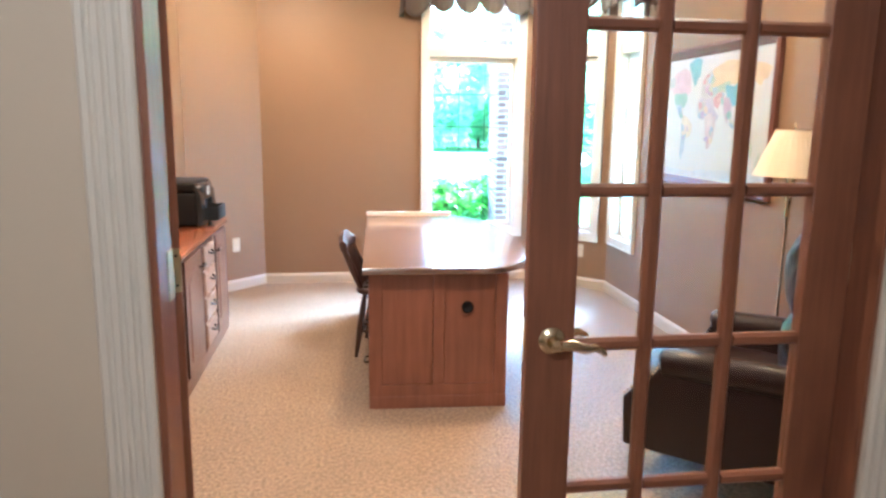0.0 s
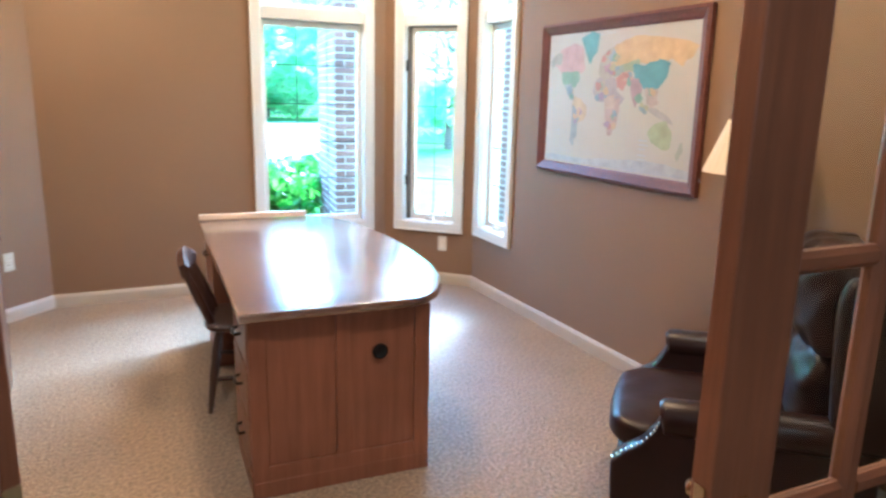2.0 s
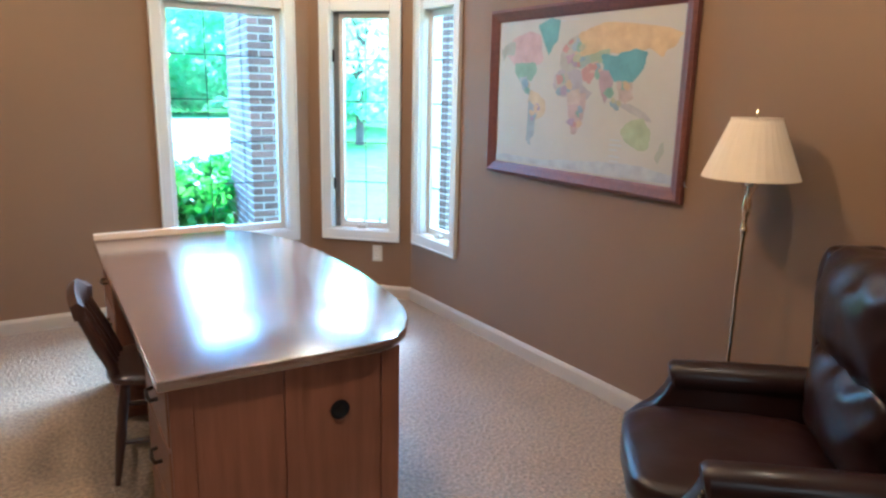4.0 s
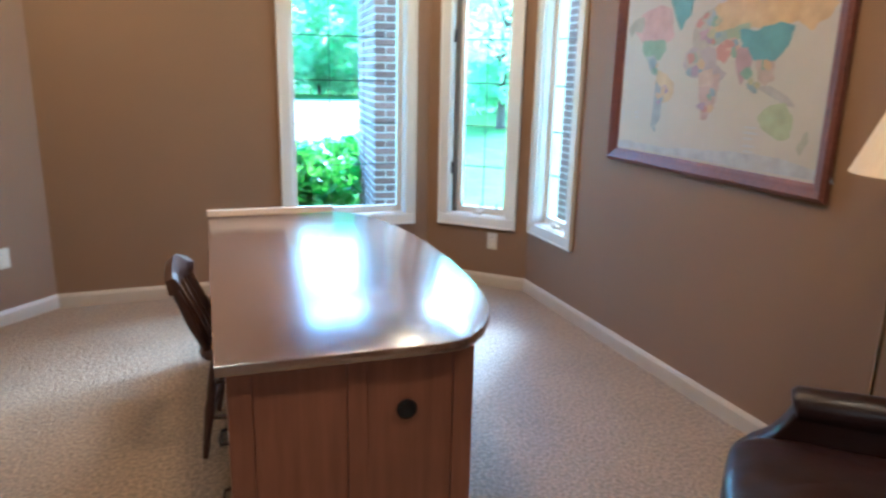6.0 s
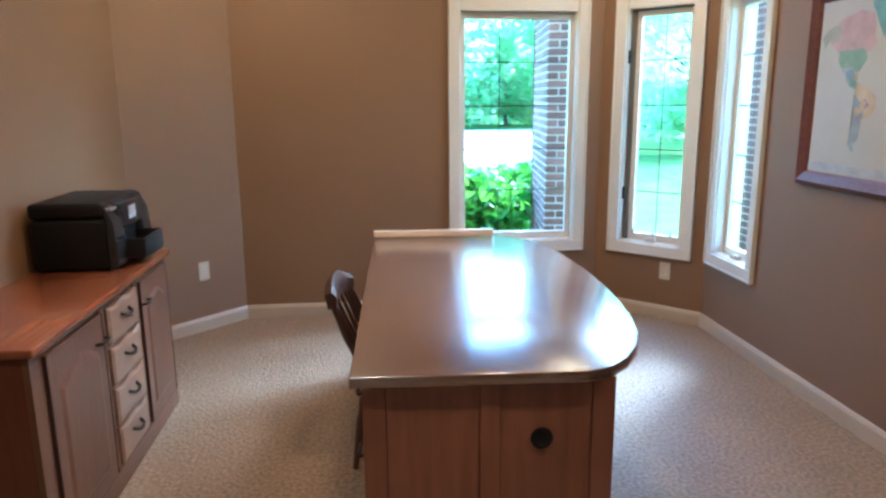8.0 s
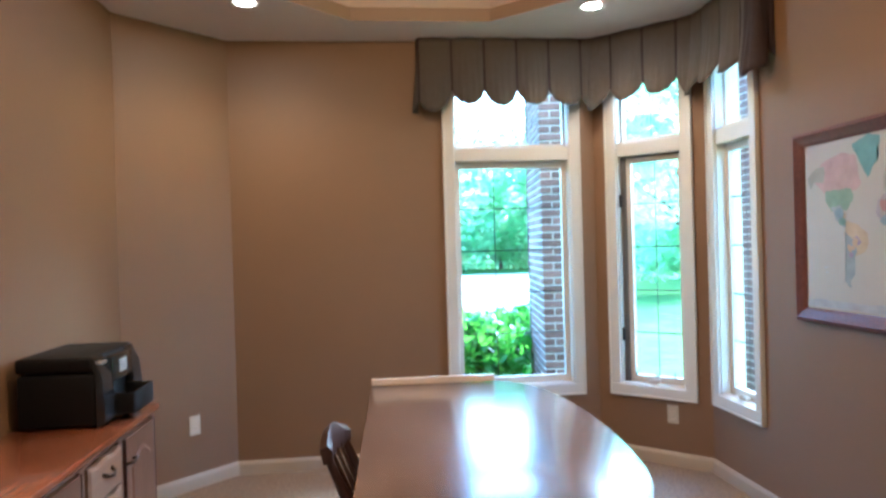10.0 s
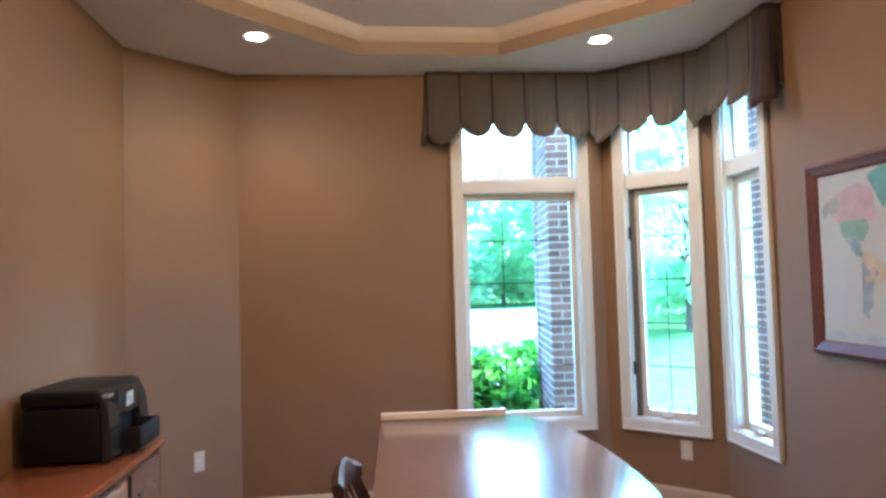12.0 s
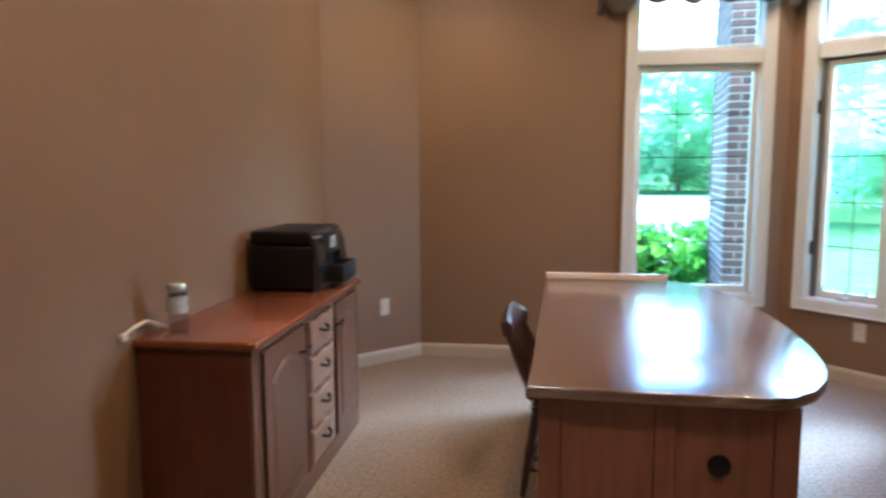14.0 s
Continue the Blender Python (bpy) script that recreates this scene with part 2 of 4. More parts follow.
def prism(points, z0, z1, bm=None, bevel=0.0):
    """A flat outline raised from z0 to z1."""
    own = bmesh.new()
    lo = [own.verts.new((*p, z0)) for p in points]
    hi = [own.verts.new((*p, z1)) for p in points]
    own.faces.new(lo[::-1])
    own.faces.new(hi)
    n = len(points)
    for i in range(n):
        own.faces.new((lo[i], lo[(i + 1) % n], hi[(i + 1) % n], hi[i]))
    bmesh.ops.recalc_face_normals(own, faces=own.faces)
    if bevel:
        rim = [e for e in own.edges if abs(e.verts[0].co.z - e.verts[1].co.z) < 1e-6]
        bmesh.ops.bevel(own, geom=rim, offset=bevel, segments=3, affect="EDGES", profile=0.5)
    return merge(bm, own)


def lathe(profile, seg=24, bm=None, at=(0, 0, 0)):
    """A turned shape from (radius, height) pairs."""
    own = bmesh.new()
    rings = []
    for r, z in profile:
        rings.append([own.verts.new((at[0] + r * math.cos(2 * math.pi * i / seg), at[1] + r * math.sin(2 * math.pi * i / seg), at[2] + z)) for i in range(seg)])
    for a, b in zip(rings, rings[1:]):
        for i in range(seg):
            own.faces.new((a[i], a[(i + 1) % seg], b[(i + 1) % seg], b[i]))
    if profile[0][0] > 1e-4:
        own.faces.new(rings[0][::-1])
    if profile[-1][0] > 1e-4:
        own.faces.new(rings[-1])
    bmesh.ops.remove_doubles(own, verts=own.verts, dist=1e-6)
    return merge(bm, own)


def tube(path, radii, seg=10, bm=None, flat=1.0):
    """A round bar along a path; radii one for each point."""
    own = bmesh.new()
    pts = [Vector(p) for p in path]
    rs = radii if isinstance(radii, (list, tuple)) else [radii] * len(pts)
    rings = []
    for i, (p, r) in enumerate(zip(pts, rs)):
        d = (pts[min(i + 1, len(pts) - 1)] - pts[max(i - 1, 0)]).normalized()
        side = d.cross(Vector((0, 0, 1)) if abs(d.z) < 0.9 else Vector((0, 1, 0))).normalized()
        up = side.cross(d)
        rings.append([own.verts.new(p + side * r * math.cos(2 * math.pi * j / seg) + up * r * flat * math.sin(2 * math.pi * j / seg)) for j in range(seg)])
    for a, b in zip(rings, rings[1:]):
        for j in range(seg):
            own.faces.new((a[j], a[(j + 1) % seg], b[(j + 1) % seg], b[j]))
    own.faces.new(rings[0][::-1])
    own.faces.new(rings[-1])
    return merge(bm, own)


def cushion(a, b, puff, bm=None, n=10, seed=0, wrinkle=0.006):
    """A soft block between two corners that swells in the middle."""
    own = bmesh.new()
    bmesh.ops.create_cube(own, size=2)
    bmesh.ops.subdivide_edges(own, edges=own.edges[:], cuts=n, use_grid_fill=True)
    c = [(a[i] + b[i]) / 2 for i in range(3)]
    h = [(b[i] - a[i]) / 2 for i in range(3)]
    for v in own.verts:
        p = v.co.copy()
        r = (abs(p.x) ** 5 + abs(p.y) ** 5 + abs(p.z) ** 5) ** 0.2
        p /= max(r, 1e-6)
        q = Vector([p[i] * h[i] for i in range(3)])
        for i in range(3):
            j, k = (i + 1) % 3, (i + 2) % 3
            q[i] += math.copysign(1, p[i]) * abs(p[i]) ** 3 * puff[i] * (1 - p[j] ** 2) * (1 - p[k] ** 2)
        q += Vector((0, 0, 1)) * 0 + p * wrinkle * noise.noise(q * 14 + Vector((seed, 0, 0)))
        v.co = q + Vector(c)
    return merge(bm, own)


def turned(bm, m):
    bmesh.ops.transform(bm, matrix=m, verts=bm.verts)
    return bm


# ---- walls with their openings ----
def wall_frame(p, q):
    """Pose with x along the wall, y outwards and z up."""
    d = Vector((q[0] - p[0], q[1] - p[1], 0))
    return pose(p[0], p[1], 0, 0, 0, math.degrees(math.atan2(d.y, d.x))), d.length


def wall(name, p, q, mat, holes=(), ta=22.5, tb=22.5, thick=0.16, top=CEIL):
    """A wall from p to q, the room at its right hand; ta, tb: mitre angles of its ends; holes: (u0, u1, z0, z1)."""
    m, length = wall_frame(p, q)
    ea, eb = thick * math.tan(radians(ta)), thick * math.tan(radians(tb))
    cuts = [-1e9]
    bm = bmesh.new()
    spans = []
    u = 0.0
    for u0, u1, z0, z1 in sorted(holes):
        spans.append((u, u0, [(0, top)]))
        spans.append((u0, u1, [r for r in ((0, z0), (z1, top)) if r[1] - r[0] > 0.005]))
        u = u1
    spans.append((u, length, [(0, top)]))
    for i, (u0, u1, ranges) in enumerate(spans):
        x0 = u0 - (ea if i == 0 else 0)
        x1 = u1 + (eb if i == len(spans) - 1 else 0)
        for z0, z1 in ranges:
            prism([(u0, 0), (u1, 0), (x1, thick), (x0, thick)], z0, z1, bm)
    ob = structure(name, turned(bm, m), mat)
    return ob


W1 = (0.625, 1.405, 0.480, 2.500)   # opening in x, and heights
W2 = (0.162, 0.590, 0.490, 2.500)   # along the slanting wall
W3 = (0.110, 0.505, 0.500, 2.500)   # along the east wall from its north end
DOOR = (-0.500, 1.152, 2.06)        # opening in x, and its height
x0 = ROOM[1][0]
wall("wall_northwest", ROOM[0], ROOM[1], M_WALL)
wall("wall_north", ROOM[1], ROOM[2], M_WALL, [(W1[0] - x0, W1[1] - x0, W1[2], W1[3])])
wall("wall_northeast", ROOM[2], ROOM[3], M_WALL, [W2])
wall("wall_east", ROOM[3], ROOM[4], M_WALL, [W3])
wall("wall_southeast", ROOM[4], ROOM[5], M_WALL)
wall("wall_south", ROOM[5], ROOM[6], M_WALL, [(ROOM[5][0] - DOOR[1], ROOM[5][0] - DOOR[0], 0.0, DOOR[2])], thick=0.06)
wall("wall_southwest", ROOM[6], ROOM[7], M_WALL)
wall("wall_west", ROOM[7], ROOM[0], M_WALL)
# the hall in front of the doors
bm = bmesh.new()
for a, b, z0, z1 in ((-2.2, DOOR[0], 0, CEIL), (DOOR[1], 3.0, 0, CEIL), (DOOR[0], DOOR[1], DOOR[2], CEIL)):
    box((a, YS - 0.125, z0), (b, YS - 0.062, z1), bm=bm)
structure("wall_hall_north", bm, M_HALL)
structure("wall_hall_west", box((-2.35, -5.2, 0), (-2.2, YS - 0.062, CEIL)), M_HALL)
structure("wall_hall_east", box((3.0, -5.2, 0), (3.15, YS - 0.062, CEIL)), M_HALL)
structure("wall_hall_south", box((-2.2, -5.2, 0), (3.0, -5.05, CEIL)), M_HALL)
structure("ceiling_hall", box((-2.35, -5.2, CEIL), (3.15, YS - 0.125, CEIL + 0.1)), M_CEIL)
structure("floor", prism([(-2.35, -5.2), (3.15, -5.2), (3.15, YS), (2.3, YS), (2.3, 2.5), (1.7, 3.06), (-0.9, 3.06), (-1.53, 2.4), (-1.53, YS), (-2.35, YS)], -0.12, 0.0), M_CARPET)

# ceiling with its raised tray, one mesh
bm = bmesh.new()


def ring(points, z):
    return [bm.verts.new((*p, z)) for p in points]


def inset(points, d):
    cx, cy = sum(p[0] for p in points) / 8, sum(p[1] for p in points) / 8
    out = []
    for i in range(8):
        a, b, c = Vector(points[i - 1]), Vector(points[i]), Vector(points[(i + 1) % 8])
        n1 = Vector((-(b - a).y, (b - a).x)).normalized()
        n2 = Vector((-(c - b).y, (c - b).x)).normalized()
        if n1.dot(Vector((cx, cy)) - b) < 0:
            n1, n2 = -n1, -n2
        k = (n1 + n2).normalized()
        out.append(tuple(b + k * (d / max(k.dot(n1), 0.3))))
    return out


outer = inset(ROOM, -0.15)
levels = [(outer, CEIL), (TRAY, CEIL), (TRAY, CEIL + 0.082), (inset(TRAY, -0.02), CEIL + 0.082), (inset(TRAY, -0.02), CEIL + 0.092), (inset(TRAY, 0.02), CEIL + 0.115), (inset(TRAY, 0.065), CEIL + 0.150)]
rings = [ring(p, z) for p, z in levels]
faces = []
for k, (a, b) in enumerate(zip(rings, rings[1:])):
    for i in range(8):
        f = bm.faces.new((a[i], a[(i + 1) % 8], b[(i + 1) % 8], b[i]))
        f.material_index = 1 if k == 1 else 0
bm.faces.new(rings[-1])
cap = ring(outer, CEIL + 0.35)
bm.faces.new(cap)
for i in range(8):
    bm.faces.new((rings[0][i], rings[0][(i + 1) % 8], cap[(i + 1) % 8], cap[i]))
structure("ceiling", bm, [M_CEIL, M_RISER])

# roof above the walls, with eaves
structure("roof", prism(inset(ROOM, -0.18), CEIL + 0.36, CEIL + 0.5), M_TRIM)


def run_of(name, p, q, profile, mat, cut_a=0.0, cut_b=0.0, mitre=22.5):
    """A moulding along the foot of a wall: profile of (out from the wall, height)."""
    m, length = wall_frame(p, q)
    b = bmesh.new()
    ends = []
    for u, s, c in ((0, 1, cut_a), (length, -1, cut_b)):
        ends.append([b.verts.new((u + s * (c or d * math.tan(radians(mitre))), -d, z)) for d, z in profile])
    n = len(profile)
    for i in range(n):
        b.faces.new((ends[0][i], ends[0][(i + 1) % n], ends[1][(i + 1) % n], ends[1][i]))
    b.faces.new(ends[0])
    b.faces.new(ends[1][::-1])
    return structure(name, turned(b, m), mat)


BASE = [(0.0, 0.0), (0.014, 0.0), (0.014, 0.066), (0.010, 0.078), (0.005, 0.088), (0.0, 0.088)]
for i in range(8):
    if i != 5:
        run_of("baseboard", ROOM[i], ROOM[(i + 1) % 8], BASE, M_BASE)
run_of("baseboard", ROOM[5], (DOOR[1] + 0.09, YS), BASE, M_BASE, 0, 0.001)
run_of("baseboard", (DOOR[0] - 0.09, YS), ROOM[6], BASE, M_BASE, 0.001, 0)


# ---- windows ----
def window(name, p, q, hole, crank=False, casement=False, columns=3):
    m, _ = wall_frame(p, q)
    u0, u1, z0, z1 = hole
    top = tagged(new(name), kind="structure")
    top.matrix_world = m
    c = 0.075
    # casing: flat boards with an outer bead, butted end to end
    def board(nm, a, b):
        bmx = box(a, b, 0.004)
        return tagged(part(nm, bmx, M_WINTRIM, top), kind="structure")
    board("casing", (u0 - c, -0.020, z0), (u0, 0, z1))
    board("casing", (u1, -0.020, z0), (u1 + c, 0, z1))
    board("casing", (u0 - c, -0.020, z1), (u1 + c, 0, z1 + c))
    board("casing", (u0 - c, -0.020, z0 - c), (u1 + c, 0, z0))
    for a, b in (((u0 - c, z0 - c), (u0 - c + 0.014, z1 + c)), ((u1 + c - 0.014, z0 - c), (u1 + c, z1 + c))):
        board("casing_bead", (a[0], -0.028, a[1]), (b[0], -0.020, b[1]))
    board("casing_bead", (u0 - c + 0.014, -0.028, z0 - c), (u1 + c - 0.014, -0.020, z0 - c + 0.014))
    # jambs, lining the opening
    j = 0.008
    for a, b in (((u0, z0), (u0 + j, z1)), ((u1 - j, z0), (u1, z1)), ((u0 + j, z0), (u1 - j, z0 + j)), ((u0 + j, z1 - j), (u1 - j, z1))):
        board("jamb", (a[0], -0.004, a[1]), (b[0], 0.15, b[1]))
    zr0, zr1 = 1.985, 2.075
    board("transom_rail", (u0 + j, 0.0, zr0), (u1 - j, 0.14, zr1))
    # sashes
    for nm, s0, s1, w in (("sash", z0 + j, zr0, 0.045), ("transom_sash", zr1, z1 - j, 0.028)):
        y0, y1 = 0.055, 0.095
        a0, a1 = u0 + j, u1 - j
        wl = w + (0.02 if casement and nm == "sash" else -0.012)
        sash = bmesh.new()
        box((a0, y0, s0), (a0 + wl, y1, s1), 0.003, bm=sash)
        box((a1 - w + 0.012, y0, s0), (a1, y1, s1), 0.003, bm=sash)
        box((a0 + wl, y0, s0), (a1 - w + 0.012, y1, s0 + w), 0.003, bm=sash)
        box((a0 + wl, y0, s1 - w), (a1 - w + 0.012, y1, s1), 0.003, bm=sash)
        sob = tagged(part(nm, sash, M_WINTRIM, top), kind="structure")
        g0, g1, h0, h1 = a0 + wl, a1 - w + 0.012, s0 + w, s1 - w
        pane = tagged(part("pane", box((g0, 0.073, h0), (g1, 0.077, h1)), M_PANE, sob), kind="structure")
        pane.visible_shadow = False
        lead = bmesh.new()
        for k in range(1, columns):
            x = g0 + (g1 - g0) * k / columns
            box((x - 0.0026, 0.070, h0), (x + 0.0026, 0.0725, h1), bm=lead)
        zz = [z for z in (0.826, 1.103, 1.387, 1.670) if h0 < z < h1]
        for z in zz:
            box((g0, 0.0675, z - 0.0036), (g1, 0.0698, z + 0.0036), bm=lead)
        tagged(part("lead_came", lead, M_LEAD, sob), kind="structure")
    if casement:
        stop = bmesh.new()
        box((u0 + j, 0.040, z0 + j), (u0 + j + 0.034, 0.0545, zr0), bm=stop)
        box((u0 + j + 0.034, 0.040, zr0 - 0.012), (u1 - j, 0.0545, zr0), bm=stop)
        tagged(part("weather_strip", stop, M_STRIP, top), kind="structure")
        for x in (u0 + 0.085, (u0 + u1) / 2 + 0.01, u1 - 0.085):
            clip = tube([(x, 0.052, z0 + 0.050), (x - 0.006, 0.046, z0 + 0.072), (x + 0.002, 0.050, z0 + 0.090)], [0.006, 0.004, 0.003], 8)
            tagged(part("grille_clip", clip, M_PULL, top, smooth=True), kind="structure")
        for z in (z0 + 0.28, z0 + 1.16):
            tagged(part("latch", box((u0 + 0.004, 0.008, z), (u0 + 0.022, 0.034, z + 0.085), 0.004), M_PULL, top), kind="structure")
    if crank:
        cm = (u0 + u1) / 2
        cr = box((cm - 0.035, 0.012, z0 + j), (cm + 0.035, 0.05, z0 + j + 0.022), 0.006)
        tube([(cm - 0.02, 0.02, z0 + 0.034), (cm + 0.02, 0.012, z0 + 0.04), (cm + 0.045, 0.01, z0 + 0.036)], 0.006, bm=cr)
        tagged(part("crank", cr, M_OUTLET, top, smooth=True), kind="structure")
    return top


window("window_1", ROOM[1], ROOM[2], (W1[0] - x0, W1[1] - x0, W1[2], W1[3]))
window("window_2", ROOM[2], ROOM[3], W2, crank=True, casement=True, columns=2)
window("window_3", ROOM[3], ROOM[4], W3, crank=True, columns=2)


# ---- doors ----
def french_door(name, m, handle=False, hinge_side=False):
    """A stained leaf with fifteen panes; x runs from the hinge to the latch, the hall at -y."""
    top = tagged(new(name), kind="structure")
    top.matrix_world = m
    wd, t, h = 0.822, 0.036, 2.03
    st = 0.118

    def bit(nm, a, b, mat=M_DOORWOOD, bev=0.003, parent=top):
        return tagged(part(nm, box(a, b, bev), mat, parent), kind="structure")
    bit("stile", (0, 0, 0.012), (st, t, h))
    bit("stile", (wd - st, 0, 0.012), (wd, t, h))
    rows = [0.150 + 0.374 * k for k in range(6)]
    bit("rail", (st, 0, 0.012), (wd - st, t, rows[0] - 0.012), M_DOORWOOD_H)
    bit("rail", (st, 0, rows[5] - 0.02), (wd - st, t, h), M_DOORWOOD_H)
    cols = [st + (wd - 2 * st) * (k / 3) for k in range(4)]
    cols[1], cols[2] = 0.309, 0.519
    for k in (1, 2):
        b = bmesh.new()
        c = cols[k]
        prism([(c - 0.018, 0.012), (c - 0.010, 0.002), (c + 0.010, 0.002), (c + 0.018, 0.012), (c + 0.018, t - 0.012), (c + 0.010, t - 0.002), (c - 0.010, t - 0.002), (c - 0.018, t - 0.012)], rows[0] - 0.012, rows[5] - 0.02, b)
        tagged(part("muntin", b, M_DOORWOOD, top), kind="structure")
    for z in rows[1:5]:
        for a, c in ((st, cols[1] - 0.018), (cols[1] + 0.018, cols[2] - 0.018), (cols[2] + 0.018, wd - st)):
            b = bmesh.new()
            own = [(-0.016, 0.012), (-0.008, 0.003), (0.008, 0.003), (0.016, 0.012), (0.016, t - 0.012), (0.008, t - 0.003), (-0.008, t - 0.003), (-0.016, t - 0.012)]
            vs = [[b.verts.new((x, y, z + dz)) for dz, y in own] for x in (a, c)]
            for i in range(8):
                b.faces.new((vs[0][i], vs[0][(i + 1) % 8], vs[1][(i + 1) % 8], vs[1][i]))
            b.faces.new(vs[0])
            b.faces.new(vs[1][::-1])
            tagged(part("muntin", b, M_DOORWOOD_H, top), kind="structure")
    edges = [(st, cols[1] - 0.018), (cols[1] + 0.018, cols[2] - 0.018), (cols[2] + 0.018, wd - st)]
    for k in range(5):
        z0 = rows[k] + (0.016 if k else -0.012)
        z1 = rows[k + 1] - (0.016 if k < 4 else 0.02)
        for a, c in edges:
            g = tagged(part("pane", box((a, t / 2 - 0.002, z0), (c, t / 2 + 0.002, z1)), M_PANE, top), kind="structure")
    if handle:
        zc, xc = 0.915, wd - 0.062
        for s, y in ((-1, 0.0), (1, t)):
            hd = lathe([(0.033, 0.0), (0.033, 0.004), (0.027, 0.009), (0.016, 0.013), (0.012, 0.03), (0.012, 0.045), (0.015, 0.052), (0.008, 0.060), (0.0, 0.061)], 24)
            hd = turned(hd, pose(xc, y, zc, 90 if s < 0 else -90))
            yy = y + s * 0.045
            tube([(xc, yy, zc), (xc - 0.035, yy + s * 0.002, zc + 0.002), (xc - 0.070, yy, zc - 0.010), (xc - 0.095, yy, zc - 0.006), (xc - 0.112, yy, zc - 0.016), (xc - 0.118, yy, zc - 0.026)], [0.012, 0.014, 0.012, 0.010, 0.009, 0.006], bm=hd)
            tagged(part("lever_handle", hd, M_BRASS, top, "curved polished brass lever handle", True), kind="structure")
        tagged(part("latch_plate", box((wd, 0.008, 0.86), (wd + 0.002, 0.028, 0.97)), M_BRASS, top), kind="structure")
    for z in (0.25, 1.09, 1.86):
        hg = box((-0.0015, 0.002, z - 0.05), (0.001, t - 0.002, z + 0.05), 0.0005, 1)
        tube([(-0.004, t + 0.004, z - 0.05), (-0.004, t + 0.004, z + 0.05)], 0.006, bm=hg)
        hinge = tagged(part("hinge", hg, M_HINGE, top), kind="structure")
        for dz in (-0.034, 0.0, 0.034):
            sc = turned(lathe([(0.0, 0.0), (0.0035, 0.0), (0.003, 0.001), (0.0, 0.0012)], 10), pose(-0.0016, 0.012 + 0.010 * (dz == 0), z + dz, 0, -90))
            tagged(part("screw", sc, M_PULL, hinge), kind="structure")
    return top


# the right leaf is shut, the left one stands wide open into the room
french_door("door_1", Matrix.Translation((DOOR[1] - 0.012, YS - 0.030, 0)) @ Matrix.Diagonal((-1, 1, 1, 1)), handle=True)
french_door("door_2", pose(DOOR[0] + 0.032, YS + 0.022, 0, 0, 0, 124))
# stained jambs and head, white fluted casing on both faces
jb = bmesh.new()
box((DOOR[0] - 0.0, YS - 0.125, 0), (DOOR[0] + 0.02, YS - 0.0, DOOR[2] - 0.02), 0.002, bm=jb)
structure("door_jamb", jb, M_DOORWOOD)
structure("door_jamb", box((DOOR[1] - 0.010, YS - 0.125, 0), (DOOR[1], YS, DOOR[2] - 0.02), 0.002), M_DOORWOOD)
structure("door_head", box((DOOR[0], YS - 0.125, DOOR[2] - 0.02), (DOOR[1], YS, DOOR[2]), 0.002), M_DOORWOOD_H)
structure("hinge_plate", box((DOOR[0] + 0.0198, YS - 0.055, 1.035), (DOOR[0] + 0.0225, YS - 0.006, 1.145), 0.001, 1), M_HINGE)


def flutes(width, depth=0.02, count=3):
    pts = [(0, 0), (0, depth * 0.7), (0.006, depth)]
    inner = width - 0.024
    for k in range(count):
        a = 0.012 + inner * (k + 0.2) / count
        b = 0.012 + inner * (k + 0.8) / count
        pts += [(a, depth), (a + 0.003, depth - 0.005), ((a + b) / 2, depth - 0.008), (b - 0.003, depth - 0.005), (b, depth)]
    return pts + [(width - 0.006, depth), (width, depth * 0.7), (width, 0)]


def casing(x, y, side, out, top=DOOR[2]):
    """An upright fluted board at x, growing to the side; out: -1 towards the hall."""
    pts = [(x + side * a, y + out * d) for a, d in flutes(0.105)]
    structure("door_casing", prism(pts, 0, top - 0.001), M_TRIM)


for y, out in ((YS - 0.1252, -1), (YS, 1)):
    casing(DOOR[0] + (0.004 if out < 0 else -0.004), y, -1, out)
    casing(DOOR[1] + 0.004, y, 1, out)
    structure("door_casing", box((DOOR[0] - 0.10, min(y, y + out * 0.021), DOOR[2]), (DOOR[1] + 0.10, max(y, y + out * 0.021), DOOR[2] + 0.1), 0.003), M_TRIM)


# ---- recessed lights ----
for k, (cx, cy) in enumerate(CANS):
    can = thing("recessed_light", "round recessed ceiling light with white trim, switched on", "ceiling light", pose(cx, cy, CEIL), "recessed ceiling lights")
    rim = lathe([(0.050, -0.001), (0.078, -0.001), (0.080, -0.006), (0.076, -0.010), (0.052, -0.004), (0.050, -0.001)], 32)
    part("trim_ring", rim, M_TRIM, can, "white metal trim ring", True)
    part("lens", lathe([(0.050, -0.0035), (0.030, -0.0045), (0.0, -0.005)], 32), M_CAN, can, "glowing warm lens", True)


